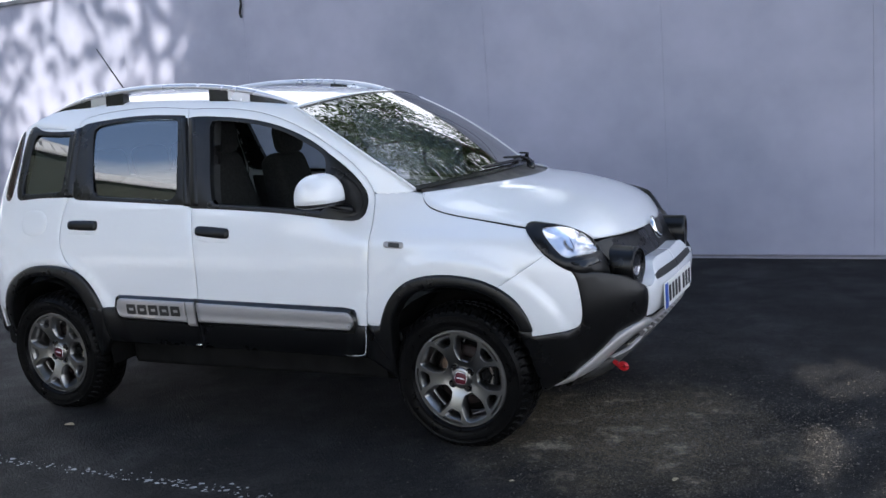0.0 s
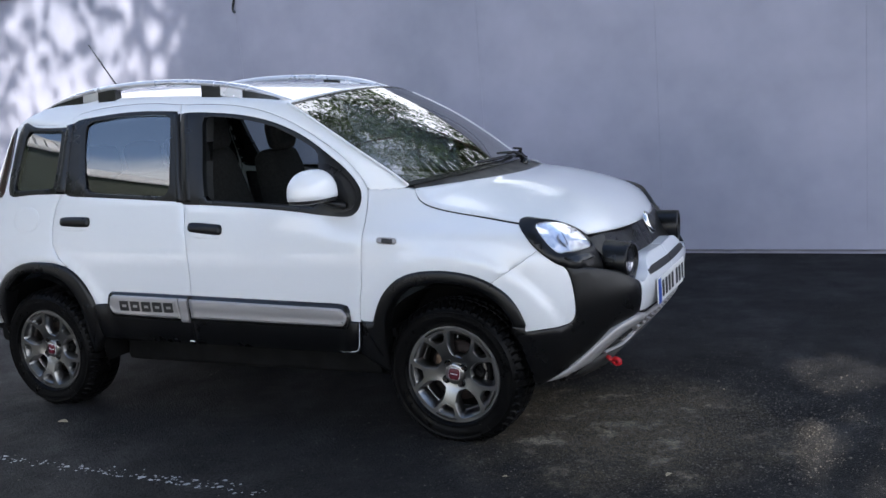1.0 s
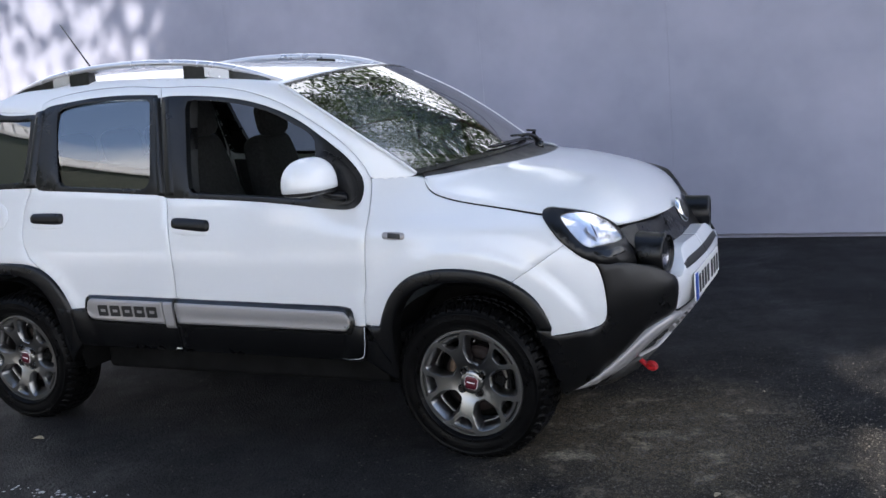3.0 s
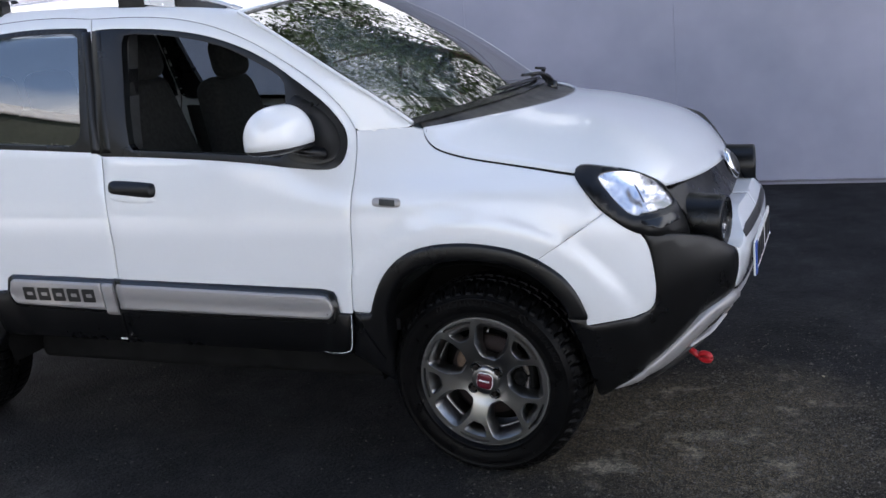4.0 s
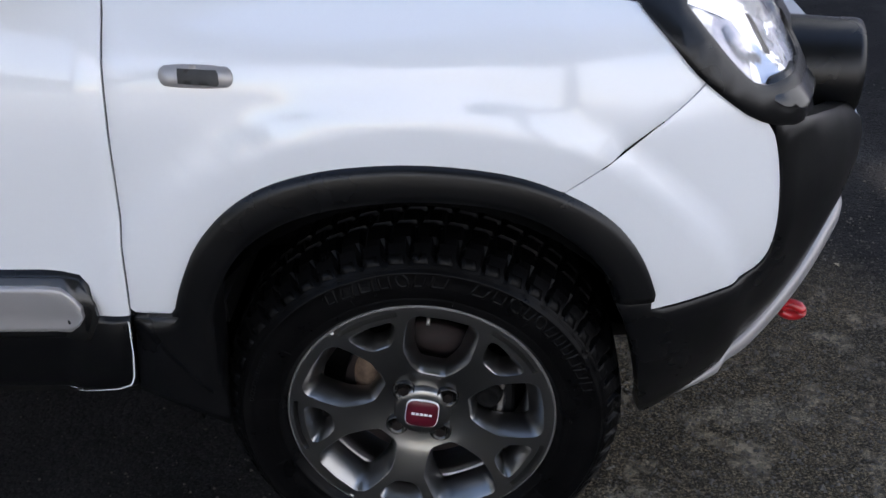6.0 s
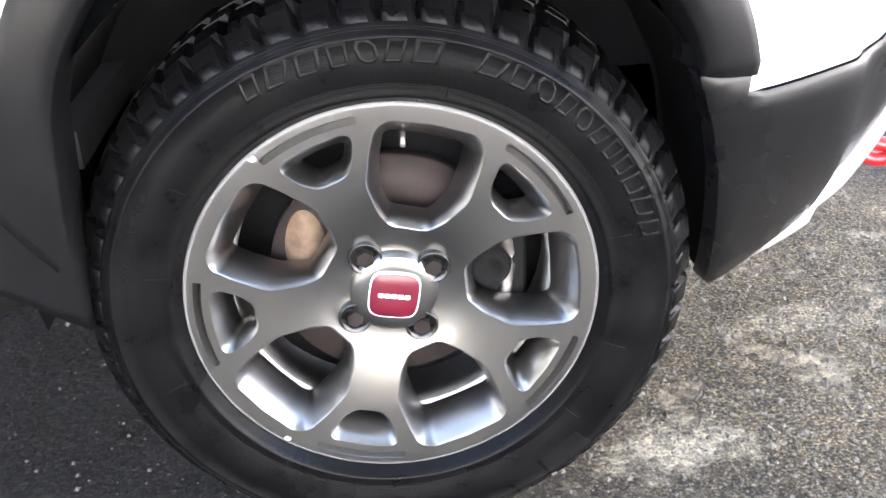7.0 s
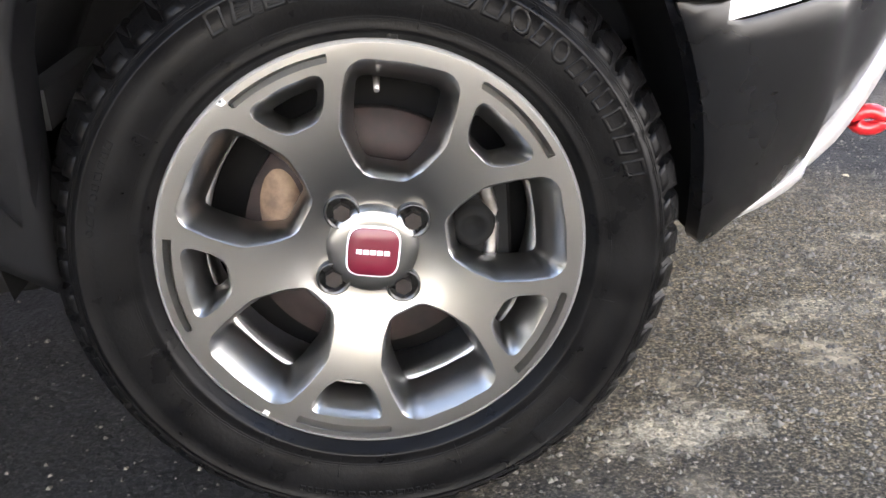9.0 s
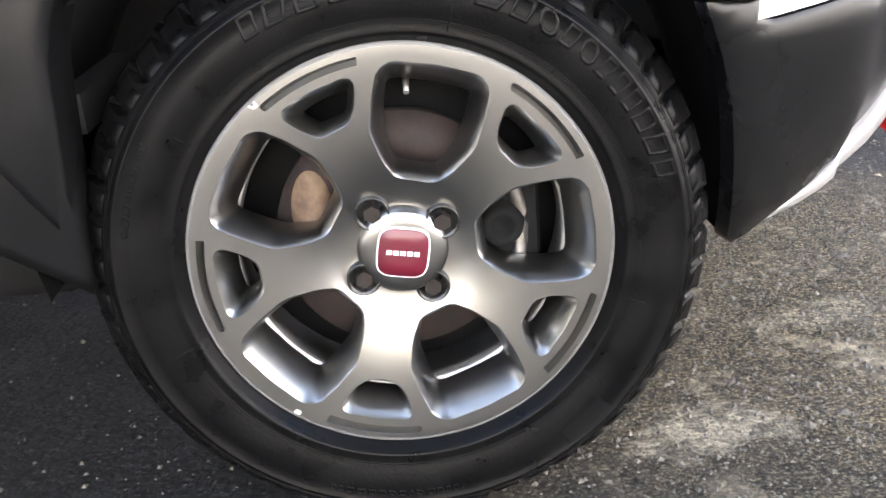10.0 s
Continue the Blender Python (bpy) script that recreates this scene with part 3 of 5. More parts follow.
def shrink(loop, d=0.002):
    """A loop drawn in a little, for a shut line."""
    out = []
    for i, p in enumerate(loop):
        a, b = loop[i - 1], loop[(i + 1) % len(loop)]
        nx, ny = -(b[1] - a[1]), b[0] - a[0]
        m = math.hypot(nx, ny) or 1
        q = (p[0] + nx / m * d, p[1] + ny / m * d)
        if not inside(q, loop):
            q = (p[0] - nx / m * d, p[1] - ny / m * d)
        out.append(q)
    return out


# fender, wing of the bumper
under = [(u * 0.96, 0.31 + (z - 0.31) * 0.96) for u, z in FRONT_ARCH]        # panels end under the cladding
arch_low = [p for p in under if p[0] > 0.215]
arch_high = [p for p in under if p[0] <= 0.215]
fender_outline = [*[p for p in FRONT_SEAM if p[1] > 0.535], (-0.400, 0.520), *arch_high, *SPLIT, (0.352, 0.892), (0.330, 0.912), *hood_edge_uz()[::-1], (-0.205, 1.066)]
fenders = pair("front_fender", panel(shrink(fender_outline, 0.0010), side, step=0.022), PAINT, both, "glossy white front fender")
wing_outline = [SPLIT[0], *arch_low, *chaikin([(0.335, 0.490), (0.440, 0.503), (0.524, 0.510), (0.546, 0.552), (0.535, 0.680), (0.512, 0.748), (0.412, 0.818)], 2), SPLIT[1]]
wing_outline[0], wing_outline[-1] = (0.2075, 0.6908), (0.4064, 0.8158)
wings = pair("bumper_wing", panel(shrink(wing_outline, 0.0011), side, 0.006, step=0.022, roll=0.0008), PAINT, both)


def crop_corners(pts, cut=0.25):
    """A box with its corners cut short and rounded."""
    out = []
    for i, p in enumerate(pts):
        for q in (pts[i - 1], pts[(i + 1) % len(pts)]):
            k = min(cut, 0.009 / math.hypot(q[0] - p[0], q[1] - p[1]))
            out.append((p[0] + (q[0] - p[0]) * k, p[1] + (q[1] - p[1]) * k))
    return chaikin(out, 1, True)


# side repeater in the fender
rep = crop_corners([(-0.297, 0.851), (-0.297, 0.879), (-0.203, 0.874), (-0.203, 0.846)])
pair("side_repeater", panel(rep, side, 0.006, 0.01, out=0.005, roll=0.003), SILVER, fenders, "small clear side indicator")
rep_in = [(-0.272, 0.856), (-0.272, 0.874), (-0.220, 0.870), (-0.220, 0.851)]
pair("repeater_core", panel(rep_in, side, 0.003, 0.01, out=0.006, roll=0.0005), CABIN, fenders)

# side frame over the doors, with the screen pillar
frame_outline = [*SCREEN_EDGE, *ROOF_EDGE[1:], (-2.500, 1.455), (-2.40, 1.44), (-2.20, 1.43), (-2.110, 1.436), *REAR_TOP[::-1], *DOOR_TOP[1:], (-0.205, 1.066)]
frames = pair("side_frame", panel(frame_outline, side, 0.03), PAINT, both)



def gutter(line, width=0.007, depth=-0.007):
    """The dark bottom of a shut line."""
    a, b = [], []
    for i, p in enumerate(line):
        q, r = line[max(i - 1, 0)], line[min(i + 1, len(line) - 1)]
        nx, nz = -(r[1] - q[1]), r[0] - q[0]
        m = math.hypot(nx, nz) or 1
        a.append((p[0] + nx / m * width, p[1] + nz / m * width))
        b.append((p[0] - nx / m * width, p[1] - nz / m * width))
    return strip(a, b, side, [(0, depth), (1, depth)], 40)


for seam in (FRONT_SEAM, MID_SEAM, REAR_SEAM, DOOR_TOP, REAR_TOP, hood_edge_uz(), [(-0.375, 1.066), (-0.205, 1.066)]):
    pair("seam_bottom", gutter(seam), DARK, both)

def flat_pane(u0, u1, z0=1.06, z1=1.46, bulge=0.015):
    """A nearly flat pane between four corners of the flank."""
    def f(u, z, o):
        s, t = (u - u0) / (u1 - u0), (z - z0) / (z1 - z0)
        lo, hi = side(u0, z0).lerp(side(u1, z0), s), side(u0, z1).lerp(side(u1, z1), s)
        p = lo.lerp(hi, t)
        return Vector((p.x, p.y - o - bulge * 4 * t * (1 - t), z))
    return f


# doors
DOOR_FOOT = 0.380
front_outline = [*DOOR_TOP, *FRONT_SEAM[1:], (-0.50, DOOR_FOOT - 0.002), (-1.25, DOOR_FOOT), *MID_SEAM[::-1][:-1]]
rear_arch_front = [p for p in REAR_ARCH if p[0] > -2.062]
rear_outline = [*MID_SEAM, (-1.45, DOOR_FOOT), (-1.86, 0.380), (-1.893, 0.42), *rear_arch_front, *REAR_SEAM[::-1], *REAR_TOP[::-1][1:-1]]


front_doors = pair("front_door", panel(shrink(front_outline), side, holes=[FRONT_GLASS]), PAINT, both, "white front door with black lower cladding")
rear_doors = pair("rear_door", panel(shrink(rear_outline), side, holes=[REAR_GLASS]), PAINT, both, "white rear door with black lower cladding")
for doors, outer, pane in ((front_doors, FRONT_GLASS, FRONT_PANE), (rear_doors, REAR_GLASS, REAR_PANE)):
    pair("window_frame", panel(outer, side, 0.03, 0.05, holes=[pane], out=0.001), PLASTIC, doors, "black window surround")
    if doors is front_doors:        # the driver's window is wound down
        part("window", mirrored(panel(pane, side, 0.004, 0.06, out=-0.012, roll=0)), WINDOW, doors[1], "clear side window")
    else:
        pair("window", panel(pane, flat_pane(-1.42, -2.00), 0.004, 0.03, out=-0.012, roll=0), TINTED, doors, "tinted side window")
    seam = [p for p in resample(MID_SEAM, 80) if 1.034 < p[1] < 1.458]
    d = 0.0014 if doors is front_doors else -0.0014
    w = 0.045 if doors is front_doors else -0.045
    pair("pillar_trim", strip([(p[0] + d, p[1]) for p in seam], [(p[0] + w, p[1]) for p in seam], side, [(0, -0.012), (0.06, 0.0018), (0.9, 0.0018), (1, -0.001)], 24), PLASTIC, doors, "black pillar trim between the windows")
for ob in [o for d in (*front_doors, *rear_doors) for o in d.children if o.name.startswith("window") and "frame" not in o.name]:
    ob.visible_shadow = False

quarter_outline = [*[p for p in REAR_SEAM[::-1]], (-2.20, 1.43), (-2.40, 1.44), (-2.505, 1.46), (-2.60, 1.42), (-2.66, 1.20), (-2.72, 0.95), (-2.74, 0.70), (-2.74, 0.52), (-2.655, 0.50),
                   *[p for p in REAR_ARCH[::-1] if p[0] < -2.062]]
quarters = pair("quarter_panel", panel(shrink(quarter_outline), side, holes=[QUARTER]), PAINT, both)
pair("quarter_frame", panel(QUARTER, side, 0.03, 0.05, holes=[QUARTER_PANE], out=0.002), PLASTIC, quarters)
for ob in pair("quarter_window", panel(QUARTER_PANE, flat_pane(-2.15, -2.48), 0.004, 0.03, out=-0.010, roll=0), TINTED, quarters):
    ob.visible_shadow = False
pair("pillar_trim", strip([(-2.080, 1.092), (-2.082, 1.20), (-2.084, 1.436)], [(-2.150, 1.094), (-2.140, 1.20), (-2.140, 1.428)], side, [(0, 0.0), (0.1, 0.0045), (0.9, 0.0045), (1, 0.0)], 14), PLASTIC, quarters)
flap = chaikin([(-2.455, 0.905), (-2.455, 1.034), (-2.258, 1.030), (-2.258, 0.908)], 2, True)
part("fuel_flap", panel(flap, side, 0.004, 0.03, out=0.004), PAINT, quarters[0])

# door handles: a dark grip in a shallow scoop
for doors, (a, b, zl, zr) in ((front_doors, (-1.294, -1.102, 0.926, 0.914)), (rear_doors, (-2.102, -1.908, 0.958, 0.956))):
    grip = chaikin([(a + 0.02, zl - 0.022), (a, zl - 0.018), (a - 0.002, zl + 0.018), (a + 0.02, zl + 0.024), (b - 0.02, zr + 0.024), (b, zr + 0.020), (b + 0.002, zr - 0.020), (b - 0.02, zr - 0.026)], 2, True)
    pair("handle", panel(grip, side, 0.02, 0.02, out=0.014, roll=0.010), PLASTIC, doors, "black door handle")
    cup = chaikin([(a + 0.005, zl - 0.048), (a - 0.004, zl - 0.018), (b + 0.004, zr - 0.022), (b - 0.005, zr - 0.046)], 2, True)
    pair("handle_scoop", panel(cup, side, 0.003, 0.02, out=0.0025, roll=0.002), PAINT, doors)

# cladding: doors' lower halves, strips, sills, arches
CLAD = [(0.0, -0.004), (0.02, 0.007), (0.06, 0.011), (0.5, 0.012), (0.9, 0.008), (1.0, -0.004)]
pair("door_cladding", strip([(-0.399, 0.515), (-0.446, 0.515), (-0.452, 0.583), (-0.50, 0.592), (-0.90, 0.601), (-1.300, 0.610)], [(-0.420, 0.376), (-0.45, 0.362), (-0.50, 0.360), (-0.60, 0.362), (-0.95, 0.366), (-1.318, 0.368)], side, CLAD, 40), PLASTIC, front_doors, "black grained lower door cladding")
pair("door_cladding", strip([(-1.313, 0.610), (-1.55, 0.616), (-1.80, 0.620), (-1.818, 0.56), (-1.900, 0.555)], [(-1.330, 0.368), (-1.50, 0.370), (-1.70, 0.373), (-1.80, 0.375), (-1.893, 0.380)], side, CLAD, 30), PLASTIC, rear_doors, "black grained lower door cladding")
pair("cladding_joint", strip([(-1.288, 0.609), (-1.305, 0.368)], [(-1.326, 0.611), (-1.343, 0.369)], side, [(0, 0.0), (0.2, 0.0075), (0.8, 0.0075), (1, 0.0)], 12), PLASTIC, rear_doors)
STRIP = [(0.0, 0.010), (0.03, 0.017), (0.12, 0.0195), (0.5, 0.0195), (0.78, 0.018), (0.84, 0.021), (0.93, 0.021), (1.0, 0.010)]


def side_strip(u0, u1, z0, z1, z2, z3, lead, trail):
    """Top line and foot of a rub strip with rounded ends."""
    top, foot = [], []
    for i in range(41):
        s = i / 40
        u = u0 + (u1 - u0) * s
        e = max(0, 1 - (u - u0) / 0.03) if lead else 0
        e = max(e, max(0, 1 - (u1 - u) / 0.03)) if trail else e
        c = 0.5 * (1 - math.sqrt(max(0, 1 - e * e)))
        a, b = z0 + (z1 - z0) * s, z2 + (z3 - z2) * s
        top.append((u, a + (b - a) * c * 0.8))
        foot.append((u, b + (a - b) * c * 0.8))
    return top, foot


t, f = side_strip(-1.800, -1.375, 0.606, 0.597, 0.506, 0.494, True, False)
pair("rub_strip", strip(t, f, side, STRIP, 41), SILVER, rear_doors, "silver side strip with dark letters shown as blocks")
t, f = side_strip(-1.368, -1.322, 0.597, 0.596, 0.478, 0.478, False, False)
pair("strip_joint", strip(t, f, side, [(s, o + 0.002) for s, o in STRIP], 41), SILVER, rear_doors)
t, f = side_strip(-1.306, -0.462, 0.594, 0.571, 0.498, 0.488, False, True)
pair("rub_strip", strip(t, f, side, STRIP, 41), SILVER, front_doors, "silver side strip")
t, f = side_strip(-1.815, -1.31, 0.618, 0.606, 0.494, 0.480, True, False)
pair("strip_surround", strip(t, f, side, [(0, 0.006), (0.02, 0.0135), (0.98, 0.0135), (1, 0.006)], 41), TRIM, rear_doors)
t, f = side_strip(-1.306, -0.442, 0.606, 0.584, 0.484, 0.474, False, True)
pair("strip_surround", strip(t, f, side, [(0, 0.006), (0.02, 0.0135), (0.98, 0.0135), (1, 0.006)], 41), TRIM, front_doors)
# dark block shapes on the rear strip
for k in range(5):
    a = -1.735 + k * 0.068
    z0, z1 = 0.528 - 0.003 * k / 4, 0.577 - 0.003 * k / 4
    ring = [(a, z0), (a, z1), (a + 0.056, z1), (a + 0.056, z0)]
    hole = [(a + 0.016, z0 + 0.018), (a + 0.016, z1 - 0.018), (a + 0.042, z1 - 0.018), (a + 0.042, z0 + 0.018)]
    bm = strip(ring, hole, side, [(0, 0.0205), (1, 0.0205)], 24, True)
    part("block_shape", bm, INK, rear_doors[0])

part("foot_clip", panel([(-1.353, 0.381), (-1.353, 0.388), (-1.325, 0.3875), (-1.325, 0.3805)], side, 0.004, 0.01, out=0.014, roll=0.001), WHITE, rear_doors[0], "small pale clip at the door's foot")
sill_top = [(-0.30, 0.392), (-0.46, 0.366), (-1.10, 0.372), (-1.90, 0.384), (-1.985, 0.40)]
sill_foot = [(-0.30, 0.285), (-0.46, 0.320), (-1.10, 0.325), (-1.90, 0.330), (-1.985, 0.32)]
pair("sill", strip(sill_top, sill_foot, side, [(0, -0.075), (0.05, -0.070), (0.5, -0.085), (1.0, -0.13)], 40), DARK, both, "black plastic sill under the doors")
pair("sill_lip", strip([(-0.401, 0.513), (-0.410, 0.45), (-0.420, 0.405), (-0.428, 0.388), (-0.452, 0.378), (-0.53, 0.3745)], [(-0.3988, 0.513), (-0.4078, 0.45), (-0.4178, 0.4035), (-0.4265, 0.3857), (-0.452, 0.3757), (-0.53, 0.3733)], side, [(0, 0.013), (1, 0.013)], 26), PAINT, both)

ARCH = [(0.0, -0.002), (0.04, 0.008), (0.2, 0.011), (0.7, 0.0125), (0.95, 0.009), (1.0, 0.003), (1.01, -0.06)]
pair("arch_cladding", strip([(-0.398, 0.517), *[p for p in FRONT_ARCH if p[0] < 0 or p[1] > 0.516], (0.341, 0.511)], [(-0.300, 0.34), *[p for p in FRONT_ARCH_IN[6:] if p[0] < 0 or p[1] > 0.520], (0.286, 0.515)], side, ARCH, 70), PLASTIC, fenders, "black grained wheel arch cladding")
pair("arch_cladding", strip([(-1.895, 0.49), *REAR_ARCH], REAR_ARCH_IN, side, ARCH, 70), PLASTIC, quarters, "black grained wheel arch cladding")
pair("sill_end", strip([(-0.396, 0.517), (-0.402, 0.480), (-0.424, 0.375)], [(-0.296, 0.517), (-0.290, 0.48), (-0.292, 0.28)], side, [(0, -0.004), (0.05, 0.008), (0.95, 0.010), (1, -0.04)], 14), PLASTIC, fenders)
pair("sill_end", strip([(-1.895, 0.545), (-1.898, 0.50), (-1.885, 0.385)], [(-1.990, 0.560), (-1.985, 0.48), (-1.985, 0.29)], side, [(0, -0.004), (0.05, 0.010), (0.95, 0.012), (1, -0.04)], 14), PLASTIC, quarters)


def liner(x):
    bm = bmesh.new()
    rows = []
    for i in range(25):
        a = math.radians(-12 + 200 * i / 24)
        r = 0.358
        rows.append([bm.verts.new((x + r * math.cos(a), y, 0.315 + r * math.sin(a))) for y in (max(-0.800, side(x + r * math.cos(a), 0.315 + r * math.sin(a), -0.022).y), -0.66, -0.50, -0.46)])
    for g, h in zip(rows, rows[1:]):
        for j in range(3):
            bm.faces.new((g[j], h[j], h[j + 1], g[j + 1])).smooth = True
    c = bm.verts.new((x, -0.46, 0.3))
    for g, h in zip(rows, rows[1:]):
        bm.faces.new((g[3], h[3], c))
    return bm


pair("wheel_liner", liner(0.0), DARK, both)
pair("wheel_liner", liner(-2.3), DARK, both)
part("underbody", join(join(box(-2.75, 0.40, -0.46, 0.46, 0.20, 0.45, 0.03), box(-1.94, -0.36, -0.62, 0.62, 0.21, 0.44, 0.03)), box(-2.80, -2.62, -0.66, 0.66, 0.28, 0.50, 0.03)), DARK, car, "dark underside")


# hood: from its side edges over a crowned middle
def hood_edge3d():
    pts = [side(u, z + 0.0075, -0.003) for u, z in hood_edge_uz()]
    pts += [side(u, z + 0.006, -0.006 - 0.12 * max(0.0, u - 0.37)) for u, z in [(0.355, 0.909), (0.400, 0.908), (0.470, 0.902), (0.540, 0.890), (0.600, 0.874), (0.655, 0.855), (0.700, 0.834)]]
    return resample([tuple(p) for p in pts[:-7]], 22) + resample([tuple(p) for p in pts[-8:]], 16)[1:]


HOOD_EDGE = hood_edge3d()


def hood_point(s, t):
    k = s * (len(HOOD_EDGE) - 1)
    i = min(int(k), len(HOOD_EDGE) - 2)
    e = Vector(HOOD_EDGE[i]).lerp(Vector(HOOD_EDGE[i + 1]), k - i)
    xc = smooth_interp(s, [0, 0.25, 0.57, 0.8, 1], [0.105, 0.20, 0.42, 0.555, 0.632])
    zc = smooth_interp(s, [0, 0.25, 0.57, 0.8, 1], [1.067, 1.052, 0.990, 0.917, 0.828])
    v = 2 * t - 1
    return Vector((e.x + (xc - e.x) * (1 - v * v), e.y * -v, e.z + (zc - e.z) * (1 - abs(v) ** 3.1)))


hood = part("hood", thicken(sheet(hood_point, 46, 40), 0.012), PAINT, car, "glossy white hood")

# windscreen, roof, cowl
EDGE_R = [tuple(side(u, z, -0.004)) for u, z in resample(SCREEN_EDGE, 21)]


def screen_point(s, t):
    k = s * 20
    i = min(int(k), 19)
    e = Vector(EDGE_R[i]).lerp(Vector(EDGE_R[i + 1]), k - i)
    v = 2 * t - 1
    b = 1 - v * v
    return Vector((e.x + b * (0.175 - 0.065 * s), e.y * -v, e.z + b * (0.02 + 0.03 * s) + 0.012 * math.sin(math.pi * s) * b))


windscreen = part("windscreen", sheet(screen_point, 24, 30), SCREEN, car, "curved windscreen reflecting trees")
windscreen.visible_shadow = False
pair("pillar_edge", tube([tuple(Vector(p) + Vector((0.004, -0.004, 0.006))) for p in EDGE_R], 0.0065, 8), PAINT, both)
bm = bmesh.new()
for lo, hi, a, b in ((0.0, 1.0, 0.0, 0.013), (0.0, 1.0, 0.987, 1.0), (0.0, 0.035, 0.013, 0.987), (0.978, 1.0, 0.013, 0.987)):
    join(bm, sheet(lambda s, t: screen_point(lo + (hi - lo) * s, a + (b - a) * t) + Vector((0.001, 0, 0.002)), 16, 16))
part("screen_border", bm, TRIM, windscreen, "black band round the windscreen's edge")
ROOF_R = [tuple(side(u, z, -0.002)) for u, z in resample(ROOF_EDGE, 41)]


def roof_point(s, t):
    k = s * 40
    i = min(int(k), 39)
    e = Vector(ROOF_R[i]).lerp(Vector(ROOF_R[i + 1]), k - i)
    v = 2 * t - 1
    b = 1 - v * v
    k = min(1.0, s * 3)
    k = k * k * (3 - 2 * k)
    return Vector((e.x + b * 0.11 * (1 - k), e.y * -v, e.z + (0.050 + 0.008 * k) * (1 - abs(v) ** (2 + 0.4 * k))))


roof = part("roof", thicken(sheet(roof_point, 40, 28), 0.012), PAINT, car, "white roof")


def cowl_point(s, t):
    v = 2 * t - 1
    a, b = screen_point(0.03, 0.03 + 0.94 * t), hood_point(0.02, 0.02 + 0.96 * t)
    p = a.lerp(b, s)
    return Vector((p.x, p.y, p.z - 0.006 - 0.016 * math.sin(math.pi * s)))


part("cowl", thicken(sheet(cowl_point, 8, 40), 0.006), COWL, car, "black plastic cowl below the windscreen")


def wiper(pivot, ends, rise):
    """A wiper parked low on the screen: its pivot's y, the blade's two ends, and how far up the screen it climbs."""
    at = lambda s, y: screen_point(s, (y + 0.69) / 1.38)
    base = cowl_point(0.35, (pivot + 0.68) / 1.36)
    mid = at(0.06 + rise * 0.5, (ends[0] + ends[1]) / 2) + Vector((0.012, 0, 0.022))
    bm = tube([base - Vector((0, 0, 0.02)), base + Vector((0, 0, 0.025))], 0.02, 12)
    join(bm, tube([base + Vector((0.0, 0, 0.022)), base + Vector((-0.01, -0.03, 0.048)), base.lerp(mid, 0.45) + Vector((0.01, 0, 0.034)), mid], [0.014, 0.012, 0.008, 0.006], 8, 0.8))
    blade = [at(0.032 + rise * i / 10, ends[0] + (ends[1] - ends[0]) * i / 10) + Vector((0.006, 0, 0.012)) for i in range(11)]
    join(bm, tube(blade, [0.004] + [0.007] * 9 + [0.004], 6, 1.2))
    return bm


part("wiper", wiper(0.30, (0.26, -0.24), 0.012), TRIM, car, "black wiper resting on the windscreen")
part("wiper", wiper(0.56, (0.62, 0.16), 0.022), TRIM, car, "black wiper resting on the windscreen")

# headlamps and their black surround
def lamp_f(u, z, o):
    """The lamp's surface: the flank, drawn in towards the pod."""
    k = max(0.0, u - 0.54)
    return side(u, z, o - 0.24 * k * min(1.0, k / 0.06))


lamps = pair("headlamp", panel(LENS, lamp_f, 0.004, 0.03, out=0.004, roll=0.003), CLEAR, both, "clear headlamp")
for ob in lamps:
    ob.visible_shadow = False
pair("lamp_surround", panel(BEZEL, lamp_f, 0.03, 0.022, holes=[LENS], out=0.010, roll=0.006), PLASTIC, lamps, "black grained headlamp surround")
bowl_out = resample(LENS, 40, True)
cx, cz = 0.535, 0.850
bm = bmesh.new()
rings = []
for k in range(7):
    s = 1 - k / 6.5
    rings.append([bm.verts.new(lamp_f(cx + (u - cx) * s, cz + (z - cz) * s, -0.004 - 0.034 * math.sin(k / 6.5 * 1.57))) for u, z in bowl_out])
for r, q in zip(rings, rings[1:]):
    for k in range(40):
        bm.faces.new((r[k], r[(k + 1) % 40], q[(k + 1) % 40], q[k])).smooth = False
bm.faces.new(rings[-1])
bmesh.ops.recalc_face_normals(bm, faces=bm.faces[:])
pair("reflector", bm, REFLECTOR, lamps, "bright headlamp reflector")
rng = random.Random(4)
for k in range(26):             # small bright facets in the bowl's inner half and along its rim
    if k < 12:
        u, z = 0.560 + 0.0105 * k, 0.893 - 0.0062 * k + rng.uniform(-0.005, 0.005)
    else:
        u, z = rng.uniform(0.545, 0.665), rng.uniform(0.808, 0.868)
    w, h = rng.uniform(0.0025, 0.0055), rng.uniform(0.003, 0.007)
    if inside((u, z), LENS) and near((u, z), LENS) > 0.009:
        pair("lamp_facet", panel([(u - w, z - h), (u - w * 0.6, z + h), (u + w, z + h * 0.7), (u + w * 0.8, z - h * 0.8)], lamp_f, 0.004, 0.02, out=rng.uniform(-0.014, -0.005)), CHROME, lamps)
c = lamp_f(0.595, 0.850, -0.022)
pair("lamp_projector", ball(Matrix.LocRotScale(c, Euler((0, 0, 0)), (0.024, 0.024, 0.028))), CLEAR, lamps)
fin = [(0.524, 0.872), (0.5265, 0.8725), (0.543, 0.818), (0.5405, 0.817)]
pair("lamp_divider", panel(fin, lamp_f, 0.012, 0.02, out=-0.008), BOLT, lamps)
low = [(0.490, 0.788), (0.520, 0.799), (0.600, 0.799), (0.640, 0.786), (0.664, 0.762), (0.560, 0.757), (0.520, 0.768)]
